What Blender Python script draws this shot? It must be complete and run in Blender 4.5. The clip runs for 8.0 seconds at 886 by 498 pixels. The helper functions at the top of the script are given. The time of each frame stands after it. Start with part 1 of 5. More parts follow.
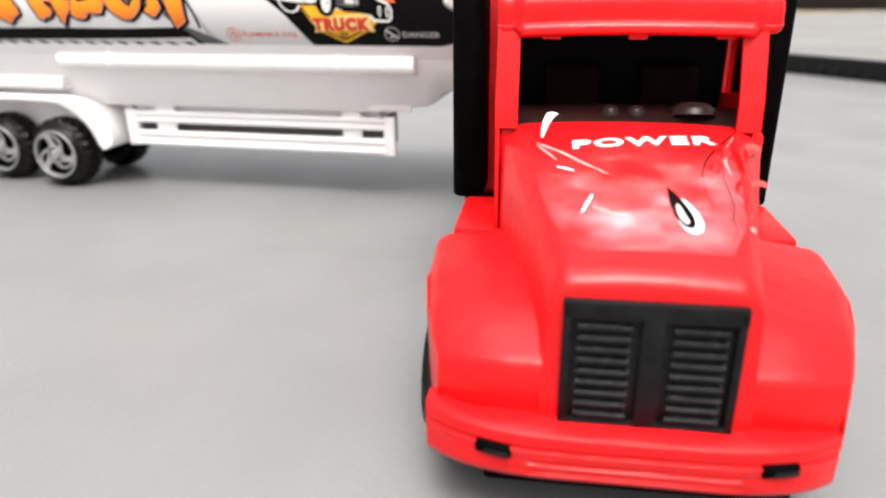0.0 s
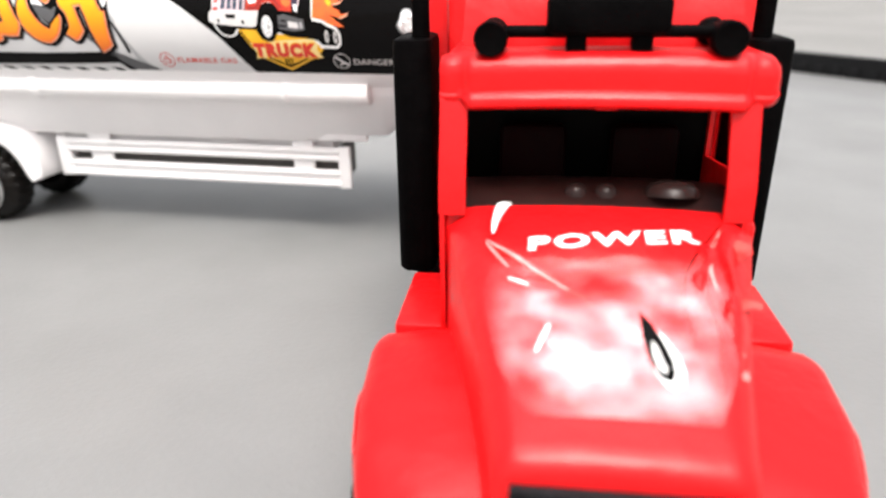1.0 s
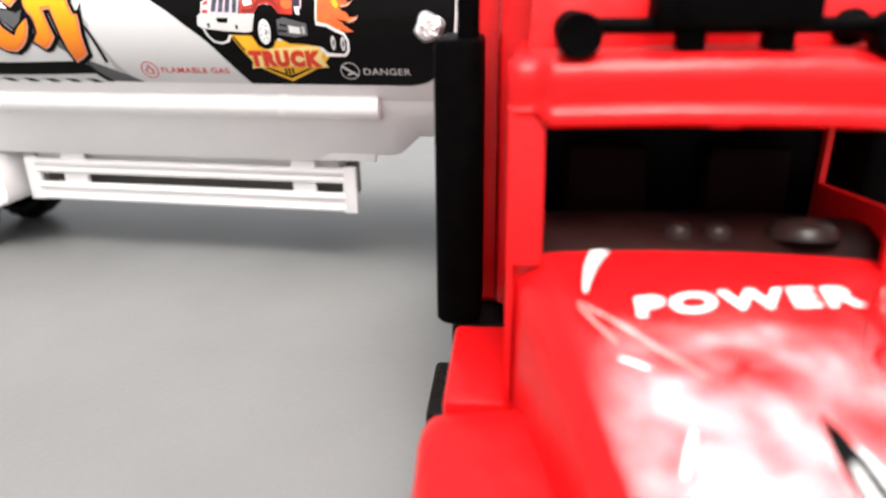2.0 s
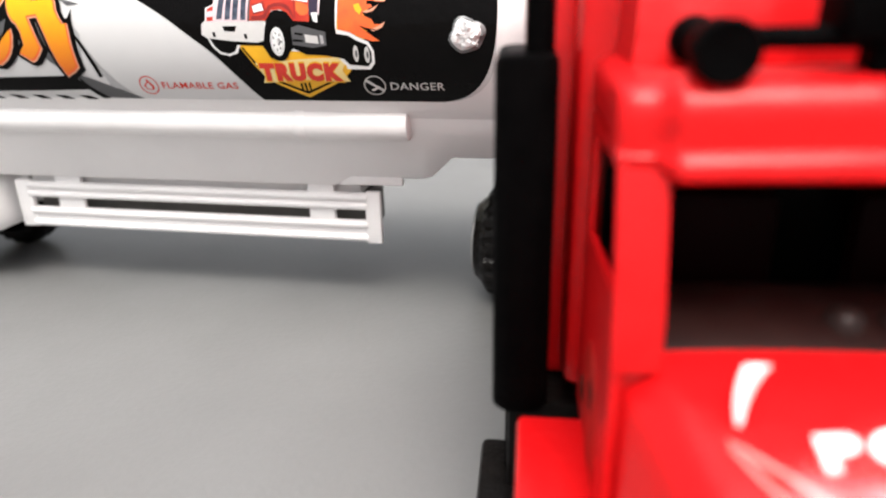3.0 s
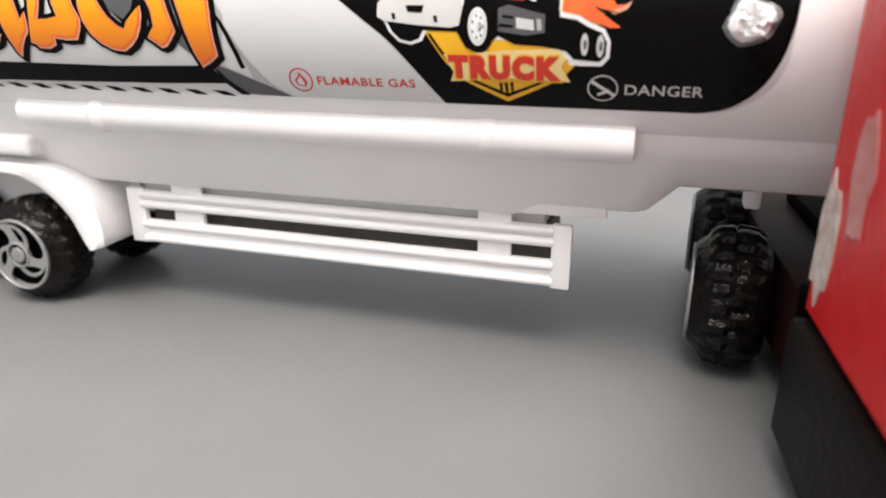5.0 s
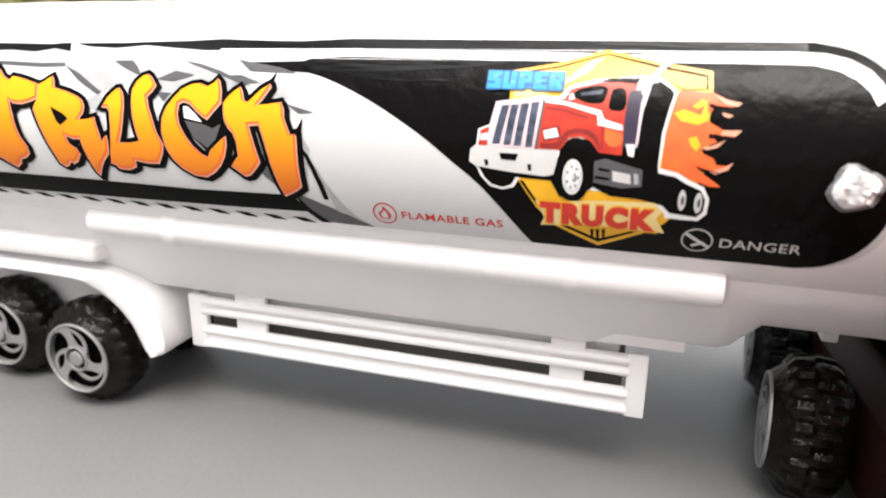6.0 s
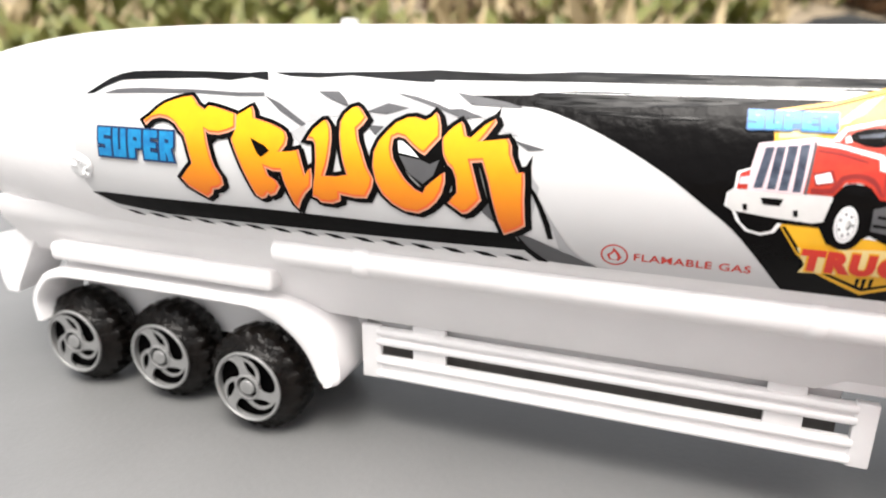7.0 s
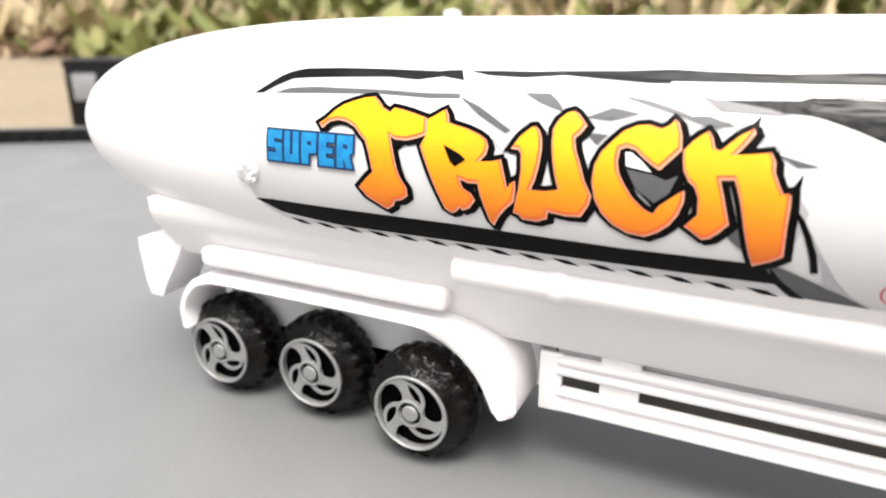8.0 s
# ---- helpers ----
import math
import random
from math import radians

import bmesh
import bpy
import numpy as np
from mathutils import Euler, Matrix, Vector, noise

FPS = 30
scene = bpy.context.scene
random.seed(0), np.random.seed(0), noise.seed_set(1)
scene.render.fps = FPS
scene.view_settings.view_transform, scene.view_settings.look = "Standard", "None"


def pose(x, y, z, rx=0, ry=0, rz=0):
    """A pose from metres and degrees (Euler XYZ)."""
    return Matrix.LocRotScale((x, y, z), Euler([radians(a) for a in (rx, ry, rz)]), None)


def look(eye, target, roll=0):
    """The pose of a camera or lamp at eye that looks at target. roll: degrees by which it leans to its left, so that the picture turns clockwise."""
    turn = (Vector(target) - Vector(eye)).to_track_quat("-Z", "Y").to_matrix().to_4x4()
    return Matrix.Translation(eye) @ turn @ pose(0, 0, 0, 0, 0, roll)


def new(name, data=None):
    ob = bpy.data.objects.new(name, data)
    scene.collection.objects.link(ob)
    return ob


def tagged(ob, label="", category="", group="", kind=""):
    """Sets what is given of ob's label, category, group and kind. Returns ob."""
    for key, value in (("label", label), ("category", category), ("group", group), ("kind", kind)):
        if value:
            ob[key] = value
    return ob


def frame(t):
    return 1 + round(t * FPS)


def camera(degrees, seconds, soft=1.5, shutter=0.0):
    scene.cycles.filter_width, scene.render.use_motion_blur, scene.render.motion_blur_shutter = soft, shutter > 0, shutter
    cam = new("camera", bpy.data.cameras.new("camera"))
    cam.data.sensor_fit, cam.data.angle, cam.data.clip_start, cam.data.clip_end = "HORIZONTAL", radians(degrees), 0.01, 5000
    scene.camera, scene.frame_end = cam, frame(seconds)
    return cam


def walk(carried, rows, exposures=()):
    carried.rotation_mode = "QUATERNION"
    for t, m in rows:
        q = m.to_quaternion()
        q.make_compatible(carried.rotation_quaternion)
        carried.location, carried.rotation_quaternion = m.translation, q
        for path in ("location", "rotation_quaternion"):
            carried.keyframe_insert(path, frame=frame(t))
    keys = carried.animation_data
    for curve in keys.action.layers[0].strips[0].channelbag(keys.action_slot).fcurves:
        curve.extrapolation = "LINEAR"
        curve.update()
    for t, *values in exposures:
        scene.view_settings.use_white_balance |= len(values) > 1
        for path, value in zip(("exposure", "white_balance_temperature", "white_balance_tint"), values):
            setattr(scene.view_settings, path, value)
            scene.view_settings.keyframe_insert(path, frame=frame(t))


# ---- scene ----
cam = camera(65.5, 8.0, soft=2.0)
PATH = [
    (0, (0.25048, -0.30864, 0.09018), (0.2087, -0.12675, 0.01826), -0.55),
    (0.5, (0.25707, -0.29754, 0.09525), (0.21672, -0.11729, 0.01856), -1.22),
    (1, (0.25269, -0.27709, 0.1032), (0.21585, -0.09609, 0.02649), -0.75),
    (1.5, (0.24119, -0.26588, 0.10056), (0.20912, -0.08304, 0.02613), -0.88),
    (1.7, (0.23937, -0.26069, 0.09838), (0.20745, -0.07761, 0.02448), -0.71),
    (2.8, (0.22478, -0.22531, 0.09815), (0.18831, -0.04239, 0.02598), -1.12),
    (3, (0.22425, -0.22301, 0.09743), (0.18716, -0.04021, 0.02524), -1.23),
    (3.5, (0.21438, -0.21196, 0.09301), (0.17006, -0.03106, 0.02014), -1.60),
    (4, (0.20545, -0.19828, 0.08653), (0.15612, -0.01746, 0.01675), -1.41),
    (4.2, (0.20266, -0.19136, 0.08869), (0.15066, -0.01287, 0.01496), -1.36),
    (4.5, (0.19494, -0.18602, 0.08653), (0.13961, -0.00769, 0.01486), -0.72),
    (4.7, (0.18943, -0.18645, 0.08627), (0.13403, -0.00778, 0.01552), -0.48),
    (5.8, (0.1642, -0.18306, 0.10924), (0.10752, -0.00143, 0.04761), 0.50),
    (6, (0.16108, -0.18395, 0.11089), (0.10448, -0.00164, 0.05121), 0.66),
    (6.5, (0.13463, -0.18909, 0.11736), (0.07476, -0.00782, 0.05773), 0.74),
    (7, (0.11621, -0.18896, 0.11888), (0.05216, -0.00984, 0.05712), 0.40),
    (7.5, (0.09876, -0.18768, 0.1171), (0.02614, -0.01171, 0.05575), 0.27),
    (8, (0.07954, -0.18066, 0.11897), (-0.00262, -0.00996, 0.05488), 0.09),
]
EXPOSURES = [(0, 1.42, 6700, 10), (1.7, 1.36, 6700, 10), (2.8, 1.15, 6700, 10), (4.7, 1.0, 6700, 10), (5.8, 1.12, 6700, 10), (7, 1.22, 6700, 10), (8, 1.33, 6700, 10)]
cam.data.dof.use_dof, cam.data.dof.focus_distance, cam.data.dof.aperture_fstop = True, 0.165, 13.0
walk(cam, [(t, look(eye, target, roll)) for t, eye, target, roll in PATH], EXPOSURES)

# ---------------------------------------------------------------- light and sky
SUN_EL, SUN_AZ = radians(62), radians(164)  # a veiled sun on the side that the camera keeps to
SUN_DIR = Vector((math.sin(SUN_AZ) * math.cos(SUN_EL), math.cos(SUN_AZ) * math.cos(SUN_EL), math.sin(SUN_EL)))

world = bpy.data.worlds.new("sky")
world.use_nodes = True
scene.world = world
wn = world.node_tree
sky = wn.nodes.new("ShaderNodeTexSky")
sky.sky_type, sky.sun_disc, sky.sun_elevation, sky.sun_rotation = "NISHITA", False, SUN_EL, SUN_AZ
sky.dust_density, sky.air_density, sky.ozone_density = 4.0, 1.0, 1.0
pale = wn.nodes.new("ShaderNodeHueSaturation")
pale.inputs["Saturation"].default_value = 0.22
wn.links.new(sky.outputs[0], pale.inputs["Color"])
# an overcast sky: brighter overhead than at the horizon
place, height, rise, over = (wn.nodes.new(n) for n in ("ShaderNodeTexCoord", "ShaderNodeSeparateXYZ", "ShaderNodeMapRange", "ShaderNodeVectorMath"))
rise.interpolation_type = "SMOOTHSTEP"
rise.inputs["From Min"].default_value, rise.inputs["To Min"].default_value, rise.inputs["To Max"].default_value = 0.72, 0.74, 3.95
over.operation = "MULTIPLY"
wn.links.new(place.outputs["Generated"], height.inputs[0])
wn.links.new(height.outputs["Z"], rise.inputs["Value"])
wn.links.new(pale.outputs[0], over.inputs[0])
wn.links.new(rise.outputs[0], over.inputs[1])
wn.links.new(over.outputs[0], wn.nodes["Background"].inputs["Color"])
wn.nodes["Background"].inputs["Strength"].default_value = 0.118

sun = new("sun", bpy.data.lights.new("sun", "SUN"))
sun.data.energy, sun.data.angle, sun.data.color = 0.34, radians(32), (1.0, 0.97, 0.93)
sun.matrix_world = look(SUN_DIR * 3, (0, 0, 0))


# ---------------------------------------------------------------- materials
def material(name, color, rough=0.4, metal=0.0, spread=0.08, size=0.004, bump=0.0, bump_size=0.0015, coat=0.0, second=None, stain=0.05, stain_size=0.05, spec=0.5, stretch=0.0):
    """A plain surface with fine grain and wide stains in its colour, relief and gloss."""
    m = bpy.data.materials.new(name)
    m.use_nodes = True
    t = m.node_tree
    b = t.nodes["Principled BSDF"]
    b.inputs["Metallic"].default_value, b.inputs["Specular IOR Level"].default_value, b.inputs["Coat Weight"].default_value = metal, spec, coat
    b.inputs["Coat Roughness"].default_value = 0.12
    where = t.nodes.new("ShaderNodeTexCoord")
    fine, wide = t.nodes.new("ShaderNodeTexNoise"), t.nodes.new("ShaderNodeTexNoise")
    for n, s in ((fine, size), (wide, stain_size)):
        n.inputs["Scale"].default_value, n.inputs["Detail"].default_value = 1.0 / s, 5.0
        t.links.new(where.outputs["Object"], n.inputs["Vector"])
    second = second or tuple(c * 0.6 for c in color)
    mixes = []
    for n, amount, other in ((fine, spread, second), (wide, stain, tuple(c * 0.75 for c in color))):
        ramp = t.nodes.new("ShaderNodeMapRange")
        ramp.inputs["From Min"].default_value, ramp.inputs["From Max"].default_value, ramp.inputs["To Max"].default_value = 0.35, 0.7, min(1.0, amount * 4)
        t.links.new(n.outputs["Fac"], ramp.inputs["Value"])
        mix = t.nodes.new("ShaderNodeMix")
        mix.data_type = "RGBA"
        mix.inputs["B"].default_value = (*other, 1)
        t.links.new(ramp.outputs[0], mix.inputs["Factor"])
        mixes.append(mix)
    mixes[0].inputs["A"].default_value = (*color, 1)
    t.links.new(mixes[0].outputs["Result"], mixes[1].inputs["A"])
    t.links.new(mixes[1].outputs["Result"], b.inputs["Base Color"])
    gloss = t.nodes.new("ShaderNodeMapRange")
    gloss.inputs["To Min"].default_value, gloss.inputs["To Max"].default_value = max(0.03, rough * 0.8), min(1, rough * 1.25)
    t.links.new(wide.outputs["Fac"], gloss.inputs["Value"])
    t.links.new(gloss.outputs[0], b.inputs["Roughness"])
    if bump:
        grain = t.nodes.new("ShaderNodeTexNoise")
        grain.inputs["Scale"].default_value, grain.inputs["Detail"].default_value = 1.0 / bump_size, 4.0
        if stretch:
            along = t.nodes.new("ShaderNodeMapping")
            along.inputs["Scale"].default_value = (1.0 / stretch, 1.0, 1.0)
            t.links.new(where.outputs["Object"], along.inputs["Vector"])
            t.links.new(along.outputs[0], grain.inputs["Vector"])
        else:
            t.links.new(where.outputs["Object"], grain.inputs["Vector"])
        relief = t.nodes.new("ShaderNodeBump")
        relief.inputs["Strength"].default_value, relief.inputs["Distance"].default_value = bump, bump_size
        t.links.new(grain.outputs["Fac"], relief.inputs["Height"])
        t.links.new(relief.outputs[0], b.inputs["Normal"])
    return m


RED = material("red plastic", (0.6, 0.006, 0.008), 0.3, spread=0.03, second=(0.53, 0.004, 0.006), bump=0.08, bump_size=0.006, coat=0.06, stain=0.03, spec=0.22)
WHITE = material("white plastic", (0.84, 0.825, 0.825), 0.36, spread=0.02, bump=0.05, bump_size=0.004, stain=0.035, stain_size=0.018, second=(0.77, 0.75, 0.75))
BLACK = material("black plastic", (0.0015, 0.0014, 0.0015), 0.48, spread=0.1, second=(0.004, 0.0035, 0.0035), bump=0.2, bump_size=0.0012, spec=0.01)
RUBBER = material("tyre rubber", (0.0026, 0.0021, 0.0018), 0.19, spread=0.15, second=(0.009, 0.0065, 0.005), bump=0.4, bump_size=0.002, spec=0.16)
SILVER = material("silver rim paint", (0.29, 0.29, 0.285), 0.42, metal=0.3, spread=0.12, second=(0.2, 0.2, 0.2), size=0.0025, bump=0.15, bump_size=0.001)
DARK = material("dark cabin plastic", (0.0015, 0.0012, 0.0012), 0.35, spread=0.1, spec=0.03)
SKIRT = material("dusty black skirt plastic", (0.004, 0.0034, 0.0032), 0.42, spread=0.2, second=(0.009, 0.007, 0.0062), size=0.006, bump=0.25, bump_size=0.002, spec=0.08)
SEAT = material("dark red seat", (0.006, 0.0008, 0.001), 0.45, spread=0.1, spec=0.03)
SHADE = material("dark fill for underbody shade", (0.15, 0.14, 0.13), 0.5, spread=0.1, spec=0.2)
DASH = material("dark maroon dashboard", (0.009, 0.0026, 0.0024), 0.36, spread=0.4, second=(0.02, 0.008, 0.007), size=0.008, spec=0.09)
DUST = material("dusty brown smear", (0.34, 0.014, 0.01), 0.5, spread=0.3, second=(0.56, 0.008, 0.008), size=0.005, spec=0.12)
DUSK = material("dark brown recess", (0.05, 0.012, 0.008), 0.6, spread=0.2, spec=0.1)
DECK = material("dark maroon chassis plastic", (0.02, 0.006, 0.005), 0.5, spread=0.3, second=(0.012, 0.006, 0.005), size=0.01, spec=0.1)
GREYLENS = material("smoky clear plastic", (0.02, 0.011, 0.01), 0.26, spread=0.2, spec=0.15)
CREASE = material("creased grey film", (0.2, 0.2, 0.205), 0.22, spread=0.2, size=0.002, bump=0.4, bump_size=0.0015, coat=0.3)
GRILLE = material("dusty grille plastic", (0.003, 0.003, 0.0037), 0.38, spread=0.15, second=(0.01, 0.01, 0.012), size=0.002, bump=0.2, bump_size=0.001, spec=0.16)
PRINT_SKY = material("light blue print", (0.1, 0.52, 0.8), 0.3, spread=0.15, coat=0.1, spec=0.35)
PRINT_LORRY = material("lorry red print", (0.45, 0.024, 0.012), 0.3, spread=0.2, second=(0.58, 0.07, 0.025), size=0.006, coat=0.1, spec=0.35)
PRINT_SILVER = material("silver print", (0.6, 0.598, 0.6), 0.32, spread=0.03, second=(0.55, 0.55, 0.555), coat=0.2, stain=0.06, stain_size=0.03)
PRINT_WHITE = material("white print", (0.82, 0.82, 0.82), 0.28, spread=0.02, coat=0.3)
PRINT_BLACK = material("black print", (0.0025, 0.0022, 0.0022), 0.2, spread=0.05, coat=0.015, second=(0.004, 0.0035, 0.0035), bump=0.1, bump_size=0.006, spec=0.07)
PRINT_CRINKLE = material("crinkled black foil print", (0.003, 0.003, 0.003), 0.16, spread=0.1, coat=0.04, second=(0.008, 0.008, 0.008), bump=0.42, bump_size=0.012, spec=0.13, stretch=7.0)
PRINT_GREY = material("grey print", (0.09, 0.09, 0.095), 0.3, spread=0.08, coat=0.1, spec=0.3)
PRINT_PALE = material("pale grey print", (0.42, 0.42, 0.43), 0.3, spread=0.08, coat=0.1, spec=0.35)
PRINT_RED = material("red print", (0.62, 0.035, 0.02), 0.3, spread=0.05, coat=0.1, spec=0.35)
PRINT_FIRE = material("orange red print", (0.8, 0.11, 0.03), 0.3, spread=0.12, second=(0.75, 0.2, 0.03), coat=0.1, spec=0.35)
PRINT_GOLD = material("yellow print", (0.85, 0.45, 0.02), 0.3, spread=0.05, coat=0.1, spec=0.35)
PRINT_CYAN = material("blue print", (0.006, 0.24, 0.5), 0.3, spread=0.2, second=(0.004, 0.13, 0.36), size=0.0025, coat=0.1, spec=0.35)
PRINT_PALEGOLD = material("pale yellow print", (0.82, 0.66, 0.3), 0.3, spread=0.1, second=(0.8, 0.55, 0.12), coat=0.1, spec=0.35)
PRINT_PEACH = material("peach print", (0.75, 0.36, 0.24), 0.3, spread=0.15, second=(0.6, 0.25, 0.15), size=0.002, coat=0.1, spec=0.35)
PRINT_PLUM = material("dark plum print", (0.03, 0.02, 0.045), 0.3, spread=0.1, coat=0.1, spec=0.35)
PRINT_LIGHT = material("light grey print", (0.6, 0.59, 0.58), 0.3, spread=0.1, second=(0.5, 0.49, 0.48), size=0.003, coat=0.1, spec=0.35)
PRINT_AQUA = material("bright blue print", (0.006, 0.24, 0.58), 0.3, spread=0.2, second=(0.01, 0.32, 0.66), size=0.0015, coat=0.1, spec=0.35)
ROSE_PRINT_AND_SHINE = material("rose print and painted highlights", (0.62, 0.2, 0.19), 0.3, spread=0.2, second=(0.72, 0.4, 0.38), size=0.003, coat=0.1, spec=0.35)
PRINT_NAVY = material("dark blue print", (0.008, 0.03, 0.1), 0.3, spread=0.1, coat=0.1, spec=0.35)
PRINT_STEEL = material("steel blue print", (0.018, 0.024, 0.045), 0.3, spread=0.25, second=(0.09, 0.11, 0.15), size=0.0022, coat=0.1, spec=0.35)
PRINT_MAROON = material("dark red print", (0.2, 0.012, 0.01), 0.3, spread=0.2, second=(0.32, 0.02, 0.015), size=0.004, coat=0.1, spec=0.35)
PRINT_BLUE = material("middle blue print", (0.008, 0.14, 0.4), 0.3, spread=0.2, second=(0.01, 0.06, 0.2), size=0.0015, coat=0.1, spec=0.35)
PRINT_PINK = material("pale pink print", (0.7, 0.55, 0.58), 0.3, spread=0.05, coat=0.1, spec=0.35)
FILM = material("shiny silver film", (0.88, 0.88, 0.88), 0.25, metal=0.0, spread=0.04, bump=0.6, bump_size=0.0022, coat=0.6)
GLUE = material("torn paper sticker", (0.66, 0.59, 0.54), 0.55, spread=0.25, second=(0.45, 0.3, 0.26), size=0.003, bump=0.4)
TORN = material("torn reddish film", (0.55, 0.02, 0.018), 0.45, spread=0.3, second=(0.5, 0.08, 0.07), size=0.003, bump=0.3, bump_size=0.001, spec=0.2)
HAZE = material("scuffed patch", (0.5, 0.16, 0.15), 0.5, spread=0.3, second=(0.62, 0.3, 0.28), size=0.004)
BOARD = material("grey board", (0.165, 0.165, 0.164), 0.36, spread=0.05, second=(0.14, 0.14, 0.139), size=0.0025, bump=0.06, bump_size=0.002, stain=0.1, stain_size=0.05, spec=0.5)
EDGING = material("black rubber edging", (0.006, 0.006, 0.0065), 0.5, spread=0.1, bump=0.3, spec=0.2)
SAND = material("dry sandy soil", (0.27, 0.215, 0.145), 0.9, spread=0.2, second=(0.17, 0.12, 0.07), size=0.02, bump=0.8, bump_size=0.012, stain=0.2, stain_size=0.25)
CONCRETE = material("pale concrete", (0.165, 0.163, 0.158), 0.8, spread=0.15, second=(0.135, 0.13, 0.125), size=0.01, bump=0.4, bump_size=0.006, stain=0.15, stain_size=0.2)
LEAF = material("green leaves", (0.11, 0.13, 0.028), 0.6, spread=0.25, second=(0.22, 0.2, 0.055), size=0.05)
STRAW = material("dry grass", (0.4, 0.32, 0.19), 0.7, spread=0.25, second=(0.34, 0.25, 0.12), size=0.05)
LITTER = material("dead leaves", (0.16, 0.09, 0.045), 0.75, spread=0.25, second=(0.07, 0.04, 0.025), size=0.03)
CASE = material("black box", (0.006, 0.0055, 0.007), 0.4, spread=0.1, bump=0.1, spec=0.25)
LABEL = material("grey label", (0.3, 0.3, 0.31), 0.5, spread=0.2)


def fire_fill():
    """Graffiti fill: bright yellow at the top of each letter running into orange at its foot."""
    m = material("yellow to orange print", (0.82, 0.4, 0.004), 0.3, spread=0.08, second=(0.8, 0.31, 0.004), coat=0.1, spec=0.35)
    t = m.node_tree
    b = t.nodes["Principled BSDF"]
    base = b.inputs["Base Color"].links[0].from_socket
    where, split, ramp, mix = (t.nodes.new(n) for n in ("ShaderNodeTexCoord", "ShaderNodeSeparateXYZ", "ShaderNodeMapRange", "ShaderNodeMix"))
    mix.data_type = "RGBA"
    mix.inputs["B"].default_value = (0.66, 0.12, 0.012, 1)
    ramp.inputs["From Min"].default_value, ramp.inputs["From Max"].default_value = 0.094, 0.074
    t.links.new(where.outputs["Object"], split.inputs[0])
    t.links.new(split.outputs["Z"], ramp.inputs["Value"])
    t.links.new(ramp.outputs[0], mix.inputs["Factor"])
    t.links.new(base, mix.inputs["A"])
    t.links.new(mix.outputs["Result"], b.inputs["Base Color"])
    return m


FIRE = fire_fill()


def clear_film():
    """Clear sticker film: see-through, with a crinkled gloss."""
    m = bpy.data.materials.new("clear crinkled film")
    m.use_nodes = True
    t = m.node_tree
    clear, gloss, mix, crinkle, relief, where = (t.nodes.new(n) for n in ("ShaderNodeBsdfTransparent", "ShaderNodeBsdfGlossy", "ShaderNodeAddShader", "ShaderNodeTexNoise", "ShaderNodeBump", "ShaderNodeTexCoord"))
    gloss.inputs["Roughness"].default_value = 0.2
    crinkle.inputs["Scale"].default_value, crinkle.inputs["Detail"].default_value = 60.0, 2.0
    relief.inputs["Strength"].default_value, relief.inputs["Distance"].default_value = 0.32, 0.004
    patch, fade, place, amount, product, firm = (t.nodes.new(n) for n in ("ShaderNodeTexNoise", "ShaderNodeTexGradient", "ShaderNodeMapping", "ShaderNodeMapRange", "ShaderNodeMath", "ShaderNodeMath"))
    firm.operation, firm.use_clamp, firm.inputs[1].default_value = "MULTIPLY", True, 2.1
    fade.gradient_type = "SPHERICAL"
    place.vector_type = "TEXTURE"
    place.inputs["Location"].default_value, place.inputs["Scale"].default_value = (0.001, 0.0275, 0.054), (0.021, 0.0225, 0.06)
    patch.inputs["Scale"].default_value, patch.inputs["Detail"].default_value = 130.0, 4.0
    amount.inputs["From Min"].default_value, amount.inputs["From Max"].default_value, amount.inputs["To Max"].default_value = 0.23, 0.62, 0.56
    product.operation = "MULTIPLY"
    t.links.new(where.outputs["Object"], patch.inputs["Vector"])
    t.links.new(where.outputs["Object"], place.inputs["Vector"])
    t.links.new(place.outputs[0], fade.inputs["Vector"])
    t.links.new(patch.outputs["Fac"], amount.inputs["Value"])
    t.links.new(amount.outputs[0], product.inputs[0])
    t.links.new(fade.outputs["Fac"], firm.inputs[0])
    t.links.new(firm.outputs[0], product.inputs[1])
    t.links.new(product.outputs[0], gloss.inputs["Color"])
    t.links.new(where.outputs["Object"], crinkle.inputs["Vector"])
    t.links.new(crinkle.outputs["Fac"], relief.inputs["Height"])
    t.links.new(relief.outputs[0], gloss.inputs["Normal"])
    t.links.new(clear.outputs[0], mix.inputs[0])
    t.links.new(gloss.outputs[0], mix.inputs[1])
    t.links.new(mix.outputs[0], t.nodes["Material Output"].inputs["Surface"])
    return m


CLEAR = clear_film()


# ---------------------------------------------------------------- builders
def part(name, bm, mat, parent=None, label="", sharp=35):
    """Links a bmesh as one mesh object under a thing or a part."""
    bmesh.ops.recalc_face_normals(bm, faces=bm.faces)
    me = bpy.data.meshes.new(name)
    bm.to_mesh(me)
    bm.free()
    me.materials.append(mat)
    me.polygons.foreach_set("use_smooth", [True] * len(me.polygons))
    me.set_sharp_from_angle(angle=radians(sharp))
    ob = new(name, me)
    ob.parent = parent
    if label:
        ob["label"] = label
    return ob


def thing(name, label, category, m=None, group="", kind=""):
    ob = new(name)
    ob.empty_display_size = 0.01
    if m is not None:
        ob.matrix_world = m
    return tagged(ob, label, category, group, kind)


